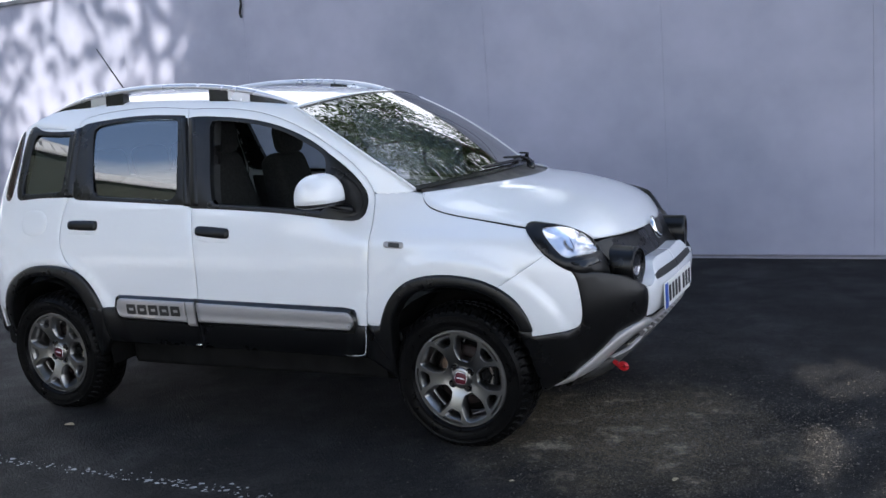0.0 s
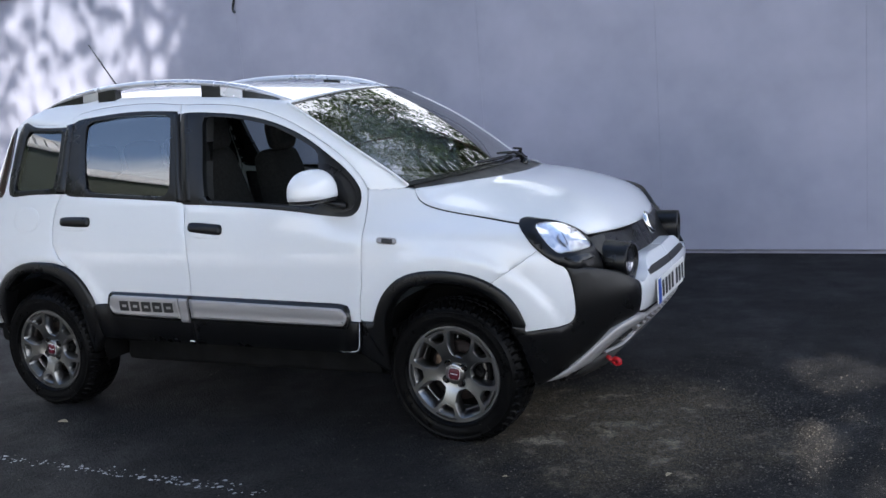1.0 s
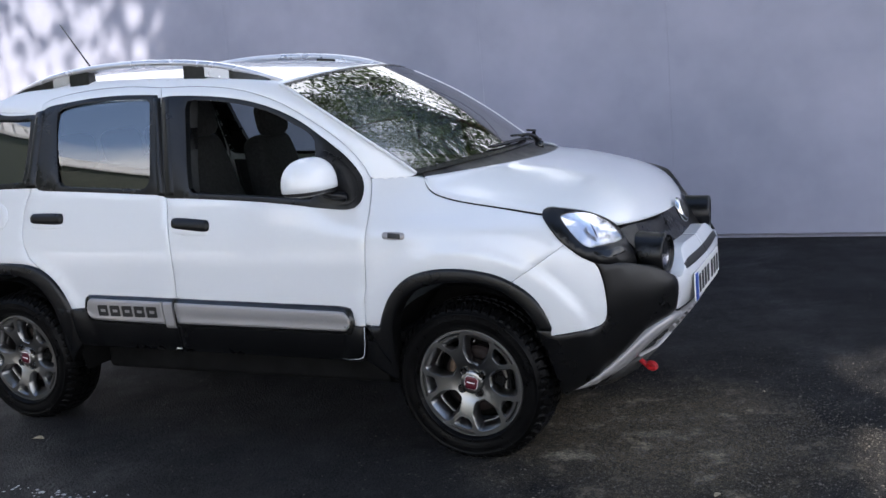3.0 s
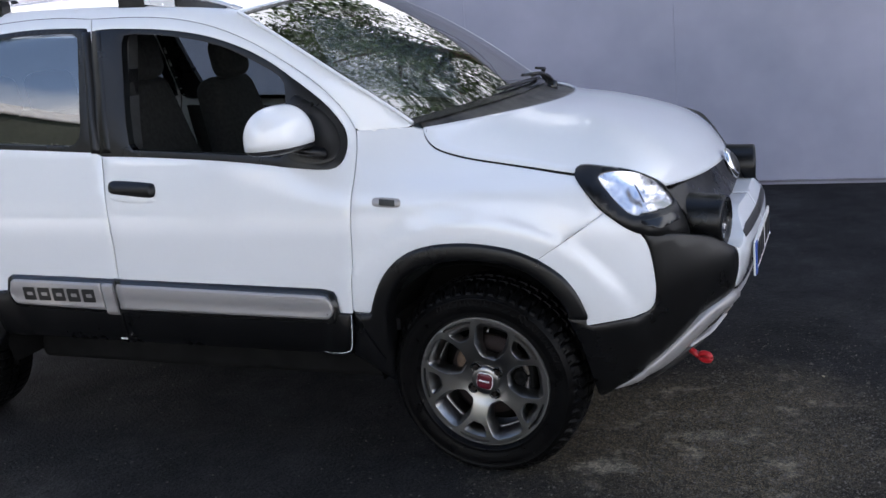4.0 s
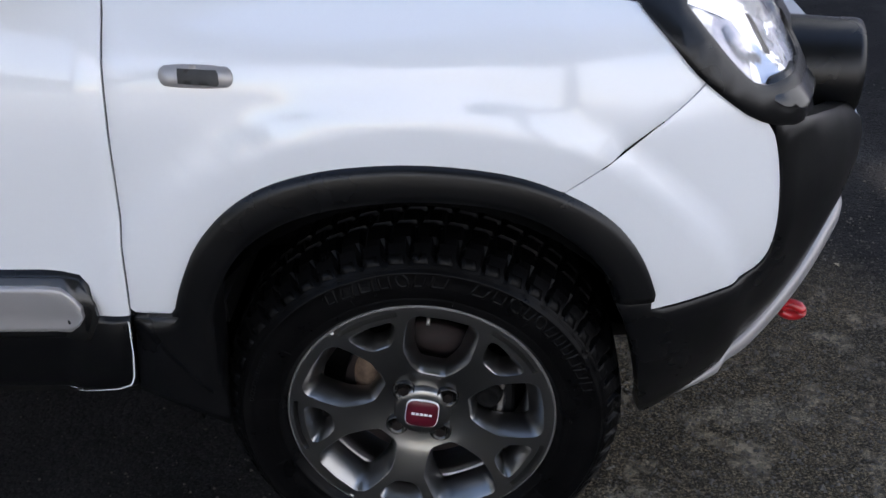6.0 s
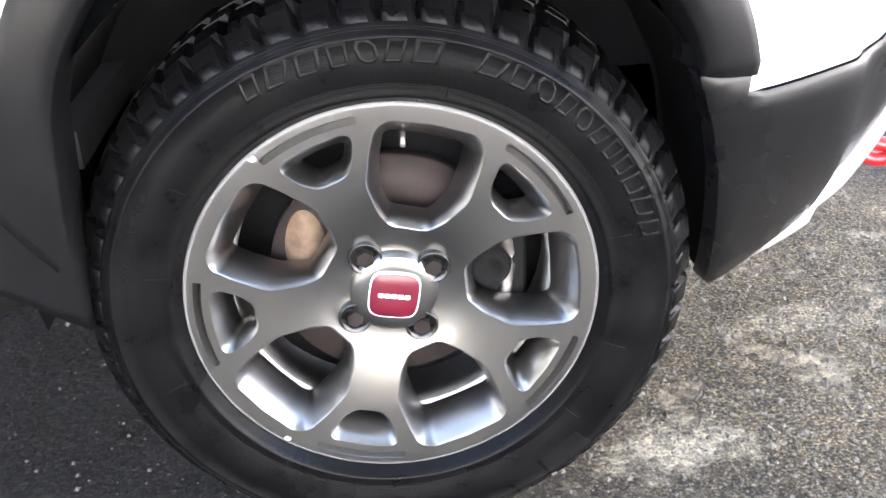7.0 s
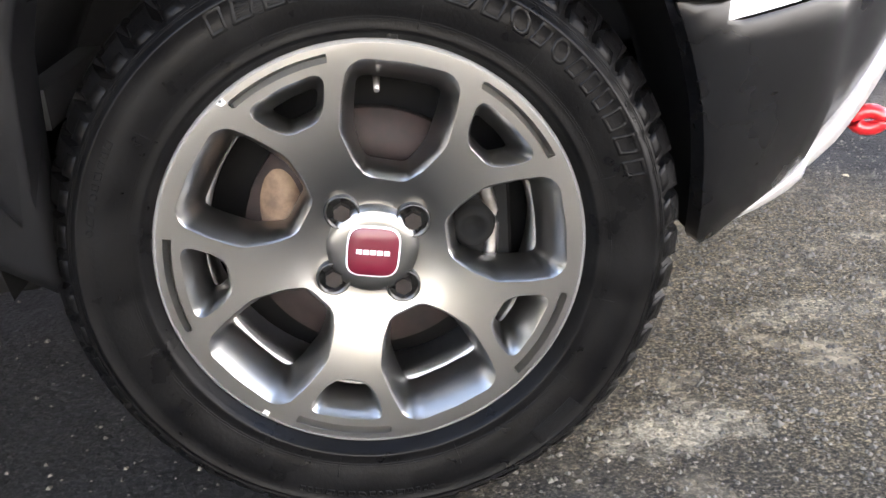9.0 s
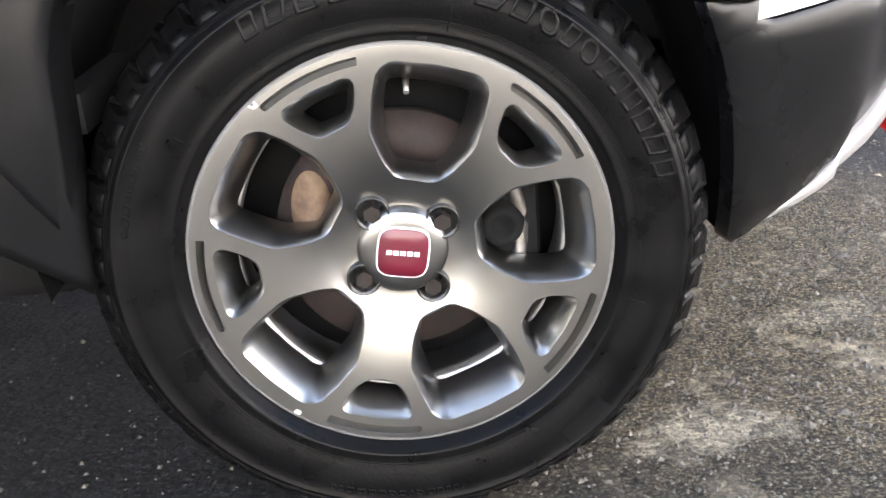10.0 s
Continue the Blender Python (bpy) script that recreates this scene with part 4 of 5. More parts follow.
pair("surround_ledge", panel(low, lambda u, z, o: lamp_f(u, z, o - 0.55 * (z - 0.757)), 0.010, 0.015, out=0.024, roll=0.003), TRIM, lamps, "glossy black ledge of the lamp surround")


# round black lamp pods beside the grille
def pod():
    axis = Vector((0.98, -0.12, -0.02)).normalized()
    tip = Vector((0.692, -0.450, 0.718))
    rot = axis.to_track_quat("Z", "Y").to_matrix().to_4x4()
    prof = [(0.0, -0.20), (0.086, -0.20), (0.083, -0.15), (0.078, -0.05), (0.0775, -0.012), (0.075, -0.002), (0.066, 0.0), (0.061, -0.006), (0.058, -0.020), (0.0, -0.022)]
    bm = bmesh.new()
    n = 32
    rings = [[bm.verts.new((max(r, 1e-4) * math.cos(k * math.tau / n), max(r, 1e-4) * math.sin(k * math.tau / n), z)) for k in range(n)] for r, z in prof]
    for a, b in zip(rings, rings[1:]):
        for k in range(n):
            bm.faces.new((a[k], a[(k + 1) % n], b[(k + 1) % n], b[k])).smooth = True
    bmesh.ops.remove_doubles(bm, verts=bm.verts[:], dist=0.0003)
    bmesh.ops.recalc_face_normals(bm, faces=bm.faces[:])
    m = Matrix.Translation(tip) @ rot
    moved(bm, m)
    lens = bmesh.new()
    bmesh.ops.create_cone(lens, cap_ends=True, segments=32, radius1=0.058, radius2=0.058, depth=0.004)
    moved(lens, m @ Matrix.Translation((0, 0, -0.010)))
    refl = bmesh.new()
    rr = [[refl.verts.new((r * math.cos(k * math.tau / n), r * math.sin(k * math.tau / n), z)) for k in range(n)] for r, z in ((0.046, -0.014), (0.040, -0.017), (0.034, -0.0195), (0.012, -0.0215), (0.001, -0.0216))]
    for a, b in zip(rr, rr[1:]):
        for k in range(n):
            refl.faces.new((a[k], a[(k + 1) % n], b[(k + 1) % n], b[k])).smooth = True
    bmesh.ops.recalc_face_normals(refl, faces=refl.faces[:])
    moved(refl, m)
    return bm, lens, refl


bm, lens, refl = pod()
pods = pair("lamp_pod", bm, PLASTIC, both, "round black daytime lamp housing")
for ob in pair("pod_glass", lens, CLEAR, pods):
    ob.visible_shadow = False
pair("pod_reflector", refl, CHROME, pods)


# nose: grille band, white middle of the bumper, black corners, lower grille
def nose_panel(half, thick=0.02, step=0.03, out=0.0, holes=()):
    bm = panel(half, side, thick, step, holes=holes, out=out)
    other = mirrored(bm)
    join(bm, other)
    bmesh.ops.remove_doubles(bm, verts=[v for v in bm.verts if abs(v.co.y) < 0.003], dist=0.004)
    return bm


N = U_NOSE
slot = [(N, 0.630), (N, 0.662), (1.05, 0.664), (0.985, 0.655), (0.990, 0.634)]
BUMPER_EDGE = chaikin([(0.797, 0.684), (0.825, 0.655), (0.872, 0.636), (0.884, 0.618), (0.893, 0.540), (0.897, 0.497)], 2)
white_front = [(N, 0.705), (1.12, 0.709), *chaikin([(1.06, 0.705), (1.01, 0.685), (0.985, 0.645), (0.94, 0.624), (0.900, 0.622)], 2), *BUMPER_EDGE[8:], (1.00, 0.484), (N, 0.482)]
bumper = part("front_bumper", nose_panel(white_front, 0.07, out=0.006), PAINT, car, "white middle of the front bumper")
part("air_slot", nose_panel(slot, 0.004, 0.02, out=0.008), INK, bumper, "dark air slot above the plate")
corner = [(0.284, 0.514), (0.338, 0.512), (0.338, 0.493), *chaikin([(0.335, 0.490), (0.440, 0.503), (0.524, 0.510), (0.546, 0.552), (0.535, 0.680), (0.512, 0.748)], 2)[1:], (0.560, 0.738), (0.642, 0.722),
          *BUMPER_EDGE, (0.810, 0.478), (0.714, 0.460), (0.600, 0.371), (0.481, 0.298), (0.420, 0.266), (0.385, 0.246), (0.358, 0.242), (0.350, 0.275), (0.336, 0.347), (0.322, 0.409), (0.304, 0.465)]
pair("bumper_corner", panel(shrink(corner, 0.001), side, 0.03, 0.03, out=0.006, roll=0.004), PLASTIC, both, "black grained bumper corner")
grille_half = [(N, 0.705), (1.10, 0.705), (1.02, 0.66), (0.92, 0.615), (0.86, 0.625), (0.80, 0.67), (0.690, 0.825), (0.80, 0.829), (0.95, 0.824), (1.10, 0.819), (N, 0.817)]
grille = part("grille", nose_panel(grille_half, 0.02, out=-0.045), PLASTIC, car, "black grille band between the lamps")
low_half = [(N, 0.484), (1.00, 0.486), (0.897, 0.492), (0.810, 0.478), (0.714, 0.458), (0.600, 0.371), (0.481, 0.296), (0.480, 0.245), (0.80, 0.235), (N, 0.235)]
lower = part("lower_grille", nose_panel(low_half, 0.02, out=-0.012), PLASTIC, car, "dark lower grille")
SKID = [(0.0, -0.006), (0.06, 0.010), (0.2, 0.019), (0.5, 0.024), (0.8, 0.018), (0.95, 0.006), (1.0, -0.014)]
top = chaikin([(0.410, 0.264), (0.448, 0.281), (0.490, 0.304), (0.545, 0.338), (0.600, 0.379), (0.660, 0.424), (0.714, 0.459), (0.790, 0.486), (0.870, 0.494), (0.935, 0.488)], 3)
foot = []
line = resample(top, 60)
for i, p in enumerate(line):
    q, r = line[max(i - 2, 0)], line[min(i + 2, 59)]
    m = math.hypot(r[0] - q[0], r[1] - q[1])
    width = smooth_interp(i / 59, [0.0, 0.2, 0.45, 0.65, 0.8, 1.0], [0.004, 0.042, 0.080, 0.074, 0.058, 0.052])
    foot.append((p[0] + (r[1] - q[1]) / m * width, p[1] - (r[0] - q[0]) / m * width))
pair("skid_bar", strip(line, foot, lambda u, z, o: side(u, z, o * min(1.0, max(0.08, (u - 0.41) / 0.16))), SKID, 60), SILVER, (lower, lower), "satin silver skid bar")
bm = strip([(0.915, 0.468), (1.10, 0.462), (N, 0.460)], [(0.915, 0.456), (1.10, 0.450), (N, 0.448)], side, [(0, -0.01), (0.3, 0.014), (0.7, 0.014), (1, -0.01)], 20)
pair("skid_rib", bm, SILVER, (lower, lower))
bm = strip([(0.915, 0.500), (1.10, 0.492), (N, 0.488)], [(0.915, 0.486), (1.10, 0.480), (N, 0.476)], side, [(0, -0.01), (0.3, 0.010), (0.7, 0.010), (1, -0.01)], 20)
pair("lower_rib", bm, PLASTIC, (lower, lower))
for k in range(6):
    a = 0.93 + k * 0.070
    pair("tooth", strip([(a, 0.430), (a + 0.030, 0.430)], [(a - 0.006, 0.380), (a + 0.020, 0.380)], side, [(0, -0.01), (0.15, 0.012), (0.85, 0.006), (1, -0.012)], 6), SILVER, (lower, lower))
pair("skid_lip", strip(chaikin([(0.720, 0.352), (0.80, 0.362), (0.88, 0.378), (0.93, 0.405)], 2), chaikin([(0.720, 0.343), (0.80, 0.351), (0.88, 0.367), (0.93, 0.395)], 2), side, [(0, -0.01), (0.3, 0.012), (0.7, 0.012), (1, -0.01)], 16), SILVER, (lower, lower))
fog = chaikin([(0.790, 0.382), (0.800, 0.402), (0.895, 0.424), (0.915, 0.408), (0.885, 0.394)], 2, True)
pair("fog_lamp", panel(fog, side, 0.01, 0.02, out=0.002), CHROME, (lower, lower), "small fog lamp")
pair("skid_plate", strip([(0.62, 0.330), (0.80, 0.340), (N, 0.345)], [(0.56, 0.262), (0.80, 0.250), (N, 0.245)], side, [(0, -0.012), (0.1, 0.004), (0.9, -0.004), (1, -0.02)], 24), CABIN, (lower, lower))


# red towing hooks under the bumper
def hook(x, y):
    pts = [Vector((x + 0.016 * math.cos(a), y - 0.006 * math.cos(a), 0.308 + 0.011 * math.sin(a))) for a in [k * math.tau / 16 for k in range(17)]]
    bm = tube([tuple(p) for p in pts], 0.0095, 10)
    join(bm, tube([(x - 0.019, y + 0.006, 0.308), (x - 0.07, y + 0.05, 0.325)], 0.010, 8))
    return bm


part("tow_hook", hook(0.626, -0.522), HOOK_RED, car, "bright red towing hook")

# badge and number plate
badge = ball(Matrix.LocRotScale((0.655, 0, 0.808), Euler((0, radians(-22), 0)), (0.017, 0.054, 0.054)), 32, 12)
part("badge", badge, CHROME, grille, "round chrome badge shown plain")
part("badge_disc", ball(Matrix.LocRotScale((0.662, 0, 0.809), Euler((0, radians(-22), 0)), (0.016, 0.041, 0.041)), 32, 12), INK, grille)
plate = part("number_plate", box(0.749, 0.756, -0.290, 0.230, 0.496, 0.607, 0.003), PLATE, bumper, "white number plate with dark bars")
part("plate_band", box(0.7555, 0.7585, -0.288, -0.245, 0.499, 0.604), PLATE_BLUE, plate)
for k in range(7):
    y = -0.225 + k * 0.060 + (0.028 if k > 3 else 0)
    part("bar", box(0.7555, 0.7585, y + 0.004, y + 0.036, 0.516, 0.586), INK, plate)
part("plate_bolt", ball(Matrix.LocRotScale((0.757, 0.20, 0.51), Euler(), (0.006, 0.01, 0.01)), 10, 6), CHROME, plate)


# door mirrors
def mirror_cap():
    bm = ball(Matrix.Identity(4), 32, 20)
    for v in bm.verts:
        x, y, z = v.co
        z = max(z, -0.16)
        v.co = (-0.545 + 0.078 * x * (1 - 0.1 * z) + 0.02 * y, -0.875 + 0.116 * math.copysign(abs(y) ** 0.72, y), 1.077 + 0.101 * math.copysign(abs(z) ** 0.85, z))
    return bm


mirrors = pair("door_mirror", mirror_cap(), PAINT, both, "door mirror with a white cap")
bm = ball(Matrix.Identity(4), 32, 16)
for v in bm.verts:
    x, y, z = v.co
    v.co = (-0.545 + 0.072 * x + 0.02 * y, -0.872 + 0.114 * math.copysign(abs(y) ** 0.75, y), 1.050 + 0.017 * z - 0.008 * (y > 0) * y)
pair("mirror_foot", bm, PLASTIC, mirrors, "black lower mirror shell")
arm = tube([(-0.545, -0.82, 1.040), (-0.52, -0.785, 1.022), (-0.48, -0.745, 1.008)], [0.030, 0.034, 0.046], 12, 0.42)
pair("mirror_arm", arm, PLASTIC, mirrors)
bm = ball(Matrix.LocRotScale((-0.612, -0.878, 1.10), Euler((0, 0, radians(6))), (0.012, 0.095, 0.052)), 24, 12)
pair("mirror_glass", bm, CHROME, mirrors)
sail = chaikin([(-0.592, 1.02), (-0.596, 1.21), (-0.50, 1.155), (-0.43, 1.08), (-0.420, 1.00), (-0.47, 0.975), (-0.58, 0.99)], 2, True)
pair("mirror_base", panel(sail, side, 0.006, 0.03, out=0.006), PLASTIC, front_doors)


# roof rails on three feet
def rail():
    pts = [(-0.830, 1.466), (-0.900, 1.492), (-1.05, 1.538), (-1.25, 1.574), (-1.50, 1.596), (-1.75, 1.601), (-1.95, 1.592), (-2.12, 1.570), (-2.26, 1.538), (-2.36, 1.508)]
    line = resample(chaikin([(x, -0.545, z) for x, z in pts], 2), 40)
    bm = tube(line, [0.012 + 0.013 * min(1, min(i, 39 - i) / 6) for i in range(40)], 12, 0.62)
    feet = []
    rail_z = lambda x: float(np.interp(-x, [-q[0] for q in pts], [q[1] for q in pts]))
    for x0, x1, d0, d1 in ((-0.88, -1.077, 0.030, 0.062), (-1.204, -1.314, 0.062, 0.066), (-1.847, -1.961, 0.066, 0.062), (-2.066, -2.335, 0.058, 0.030),
                           (-1.079, -1.202, 0.046, 0.046), (-1.963, -2.064, 0.046, 0.046)):
        foot_bm = bmesh.new()
        rows = []
        for i in range(9):
            x = x0 + (x1 - x0) * i / 8
            deep = d0 + (d1 - d0) * i / 8
            z = rail_z(x) - 0.004
            rows.append([foot_bm.verts.new(p) for p in ((x, -0.562, z), (x, -0.526, z), (x, -0.520, z - deep), (x, -0.568, z - deep))])
        for g, h in zip(rows, rows[1:]):
            for k in range(4):
                foot_bm.faces.new((g[k], h[k], h[(k + 1) % 4], g[(k + 1) % 4]))
        foot_bm.faces.new(rows[0])
        foot_bm.faces.new(rows[-1][::-1])
        bmesh.ops.recalc_face_normals(foot_bm, faces=foot_bm.faces[:])
        feet.append(foot_bm)
    return bm, feet


bm, feet = rail()
rails = pair("roof_rail", bm, RAIL, both, "silver arched roof rail")
for k, foot_bm in enumerate(feet):
    pair("rail_foot", foot_bm, TRIM if k < 4 else RAIL, rails)
bm = tube([(-2.33, 0, 1.565), (-2.345, 0, 1.60), (-2.365, 0, 1.63)], [0.022, 0.016, 0.006], 10)
join(bm, tube([(-2.36, 0, 1.62), (-2.535, 0, 1.865)], [0.0045, 0.003], 6))
part("aerial", bm, TRIM, car, "thin black roof aerial")

# tail, closing the car behind
def tail_point(s, t):
    v = 2 * t - 1
    z = 0.40 + 1.03 * s
    u = smooth_interp(s, [0, 0.3, 0.6, 1.0], [-2.74, -2.74, -2.70, -2.56])
    e = side(u, z, -0.004)
    return Vector((e.x - 0.14 * (1 - v * v) * (1 - 0.3 * s), e.y * -v, e.z + 0.03 * s * (1 - v * v)))


tail = part("tailgate", thicken(sheet(tail_point, 20, 24), 0.012), PAINT, car, "white tailgate")
part("rear_window", sheet(lambda s, t: tail_point(0.66 + 0.26 * s, 0.1 + 0.8 * t) - Vector((0.004, 0, 0)), 8, 16), TRIM, tail)
part("rear_bumper", cushion(-2.86, -2.66, -0.66, 0.66, 0.33, 0.56, 0.06), PLASTIC, car)
tl = [(-2.545, 1.08), (-2.540, 1.44), (-2.585, 1.42), (-2.625, 1.25), (-2.640, 1.08)]
pair("tail_lamp", panel(chaikin(tl, 2, True), side, 0.01, 0.03, out=0.006), SMOKED, quarters, "dark red tail lamp beside the rear glass")


# cabin
def seat(y, x=-1.40, back=True):
    bm = cushion(x - 0.10, x + 0.50, y - 0.24, y + 0.24, 0.50, 0.66, 0.06)
    b = cushion(-0.07, 0.07, -0.24, 0.24, 0, 0.645, 0.055)
    for v in b.verts:
        v.co.y *= 1 - 0.45 * (v.co.z / 0.645) ** 2
    join(bm, moved(b, pose(x - 0.02, y, 0.60, 0, -14, 0)))
    return bm


def headrest(x, y, z, half=0.102):
    b = cushion(-0.055, 0.055, -half, half, -0.090, 0.090, 0.053)
    moved(b, pose(x, y, z, 0, -8, 0))
    return b, [tube([(x + 0.005, y + d, z - 0.18), (x, y + d, z - 0.05)], 0.008, 8) for d in (-0.06, 0.06)]


for y, dx, dz in ((-0.36, 0.095, 0.030), (0.36, 0.0, -0.025)):
    s = part("front_seat", moved(seat(y, -1.41 + dx), Matrix.Translation((0, 0, dz))), CLOTH, car, "dark cloth front seat")
    h, p = headrest(-1.532 + dx, y, 1.308 + dz)
    part("headrest", h, CLOTH, s)
    for post in p:
        part("headrest_post", post, CHROME, s)
bench = cushion(-2.20, -1.72, -0.58, 0.58, 0.50, 0.66, 0.06)
join(bench, moved(cushion(-0.07, 0.07, -0.58, 0.58, 0, 0.56, 0.055), pose(-2.16, 0, 0.60, 0, -14, 0)))
rear_seat = part("rear_seat", bench, CLOTH, car, "dark cloth rear bench")
for y in (-0.34, -0.01, 0.32):
    h, p = headrest(-2.22, y, 1.215, 0.125)
    part("headrest", h, CLOTH, rear_seat)
bm = cushion(-0.62, -0.16, -0.66, 0.66, 0.62, 0.985, 0.07)
dash = part("dashboard", bm, DASH, car, "dark grey dashboard")
wheel = lathe([(0.185 + 0.014 * math.cos(a), 0.014 * math.sin(a)) for a in [k * math.tau / 10 for k in range(11)]], 40)
join(wheel, box(-0.17, 0.17, -0.012, 0.012, -0.02, 0.02, 0.008))
join(wheel, box(-0.05, 0.05, -0.02, 0.02, -0.05, 0.05, 0.015))
part("steering_wheel", moved(wheel, pose(-0.72, -0.36, 0.93, 0, 0, 90) @ pose(0, 0, 0, 25, 0, 0)), CABIN, car)
part("cabin_floor", box(-2.6, -0.3, -0.70, 0.70, 0.42, 0.46), CABIN, car)
pair("pillar_lining", panel([(-1.275, 1.455), (-1.215, 1.03), (-1.405, 1.03), (-1.455, 1.46)], side, 0.05, 0.05, out=-0.034), CABIN, both)
pair("door_lining", panel([(-0.40, 0.96), (-2.05, 1.05), (-2.05, 0.55), (-0.40, 0.55)], side, 0.03, 0.15, out=-0.045), CABIN, both)
part("head_lining", sheet(lambda s, t: roof_point(0.04 + 0.9 * s, 0.04 + 0.92 * t) - Vector((0, 0, 0.022)), 20, 14), CABIN, car)
mir = cushion(-0.66, -0.64, -0.11, 0.11, 1.365, 1.425, 0.009)
join(mir, tube([(-0.64, 0, 1.41), (-0.60, 0, 1.45)], 0.012, 8))
part("inner_mirror", mir, CABIN, car)


# ---- wheels: y = 0 is the plane of the rim's lip, -y faces out ----
def face_depth(r):
    return smooth_interp(r, [0.0, 0.045, 0.062, 0.085, 0.130, 0.180, 0.200], [0.024, 0.025, 0.022, 0.014, 0.006, 0.002, 0.001])


def rim_f(a, b, out):
    return Vector((a, face_depth(math.hypot(a, b)) - out, b))


def turned(pts, deg):
    """Local (across, along the radius) to the wheel's plane, the radius at that angle."""
    c, s = math.cos(radians(deg)), math.sin(radians(deg))
    return [(r * c + t * s, r * s - t * c) for t, r in pts]


SPOKES = [-104 + 72 * k for k in range(5)]
BIG = [(-0.053, 0.175), (-0.042, 0.1865), (0.0, 0.1895), (0.042, 0.1865), (0.053, 0.175), (0.054, 0.150), (0.051, 0.116), (0.034, 0.088), (0.018, 0.0728), (-0.018, 0.0728), (-0.034, 0.088), (-0.051, 0.116), (-0.054, 0.150)]
BIG_IN = [(-0.041, 0.160), (-0.034, 0.1645), (0.0, 0.166), (0.034, 0.1645), (0.041, 0.160), (0.040, 0.140), (0.036, 0.112), (0.027, 0.094), (0.019, 0.0835), (-0.019, 0.0835), (-0.027, 0.094), (-0.036, 0.112), (-0.040, 0.140)]
SMALL = [(-0.038, 0.173), (-0.033, 0.1805), (0.0, 0.183), (0.033, 0.1805), (0.038, 0.173), (0.027, 0.151), (0.0145, 0.1388), (-0.0145, 0.1388), (-0.027, 0.151)]
SMALL_IN = [(-0.024, 0.160), (-0.021, 0.1635), (0.0, 0.165), (0.021, 0.1635), (0.024, 0.160), (0.018, 0.150), (0.0125, 0.1430), (-0.0125, 0.1430), (-0.018, 0.150)]


def crisp(pts, cut=0.004):
    """Corners cut short, as on a machined edge; five points to each side."""
    out = []
    for i, p in enumerate(pts):
        for q in (pts[i - 1], pts[(i + 1) % len(pts)]):
            m = min(0.3, cut / math.hypot(q[0] - p[0], q[1] - p[1]))
            out.append((p[0] + (q[0] - p[0]) * m, p[1] + (q[1] - p[1]) * m))
    dense = []
    for p, q in zip(out, out[1:] + out[:1]):
        n = 2 if math.hypot(q[0] - p[0], q[1] - p[1]) < 0.008 else 6
        dense += [(p[0] + (q[0] - p[0]) * k / n, p[1] + (q[1] - p[1]) * k / n) for k in range(n)]
    return dense


def crisp_like(pts, model, cut=0.004):
    """The same, with the point counts of another outline."""
    out = []
    for i, p in enumerate(pts):
        for q, r in ((pts[i - 1], model[i - 1]), (pts[(i + 1) % len(pts)], model[(i + 1) % len(pts)])):
            m = min(0.3, cut / math.hypot(r[0] - model[i][0], r[1] - model[i][1]))
            out.append((p[0] + (q[0] - p[0]) * m, p[1] + (q[1] - p[1]) * m, model[i][0] + (r[0] - model[i][0]) * m, model[i][1] + (r[1] - model[i][1]) * m))
    dense = []
    for p, q in zip(out, out[1:] + out[:1]):
        n = 2 if math.hypot(q[2] - p[2], q[3] - p[3]) < 0.008 else 6
        dense += [(p[0] + (q[0] - p[0]) * k / n, p[1] + (q[1] - p[1]) * k / n) for k in range(n)]
    return dense


windows = [(turned(crisp(BIG), a + 36), turned(crisp_like(BIG_IN, BIG), a + 36), 0.040) for a in SPOKES] + [(turned(crisp(SMALL), a), turned(crisp_like(SMALL_IN, SMALL), a), 0.036) for a in SPOKES]
SLOT_ARC = [-14.5 + 29 * k / 14 for k in range(15)]
slots = [[(r * math.cos(radians(a + b)), r * math.sin(radians(a + b))) for r, arc in ((0.1985, SLOT_ARC), (0.1905, SLOT_ARC[::-1])) for b in arc] for a in SPOKES]
circle = [(0.2045 * math.cos(k * math.tau / 120), 0.2045 * math.sin(k * math.tau / 120)) for k in range(120)]


def loft(rows):
    """Faces between closed rows of points."""
    bm = bmesh.new()
    vs = [[bm.verts.new(p) for p in row] for row in rows]
    n = len(rows[0])
    for a, b in zip(vs, vs[1:]):
        for k in range(n):
            bm.faces.new((a[k], a[(k + 1) % n], b[(k + 1) % n], b[k])).smooth = True
    return bm


def towards(loop, inner, d):
    """A loop moved d metres towards another of as many points."""
    out = []
    for p, q in zip(loop, inner):
        m = d / (math.hypot(q[0] - p[0], q[1] - p[1]) or 1)
        out.append((p[0] + (q[0] - p[0]) * m, p[1] + (q[1] - p[1]) * m))
    return out


def rim_face():
    """The spoked face, with flared sides to its windows and grooves at its edge."""
    bm = panel(circle, rim_f, 0.001, 0.007, holes=[w for w, _, _ in windows] + slots, roll=0.0)
    return bm


def window_walls(w, inner, deep):
    """The flared sides of one window, with a small chamfer."""
    c1 = towards(w, inner, 0.0023)
    bm = loft([[rim_f(a, b, 0.0) for a, b in w], [rim_f(a, b, -0.0020) for a, b in c1], [Vector((a, deep, b)) for a, b in inner], [Vector((a * 1.004, deep + 0.010, b * 1.004)) for a, b in inner]])
    n = len(w)
    bm.edges.ensure_lookup_table()
    for e in bm.edges:
        if {v.index // n for v in e.verts} == {1}:
            e.smooth = False
    bmesh.ops.recalc_face_normals(bm, faces=bm.faces[:])
    return bm


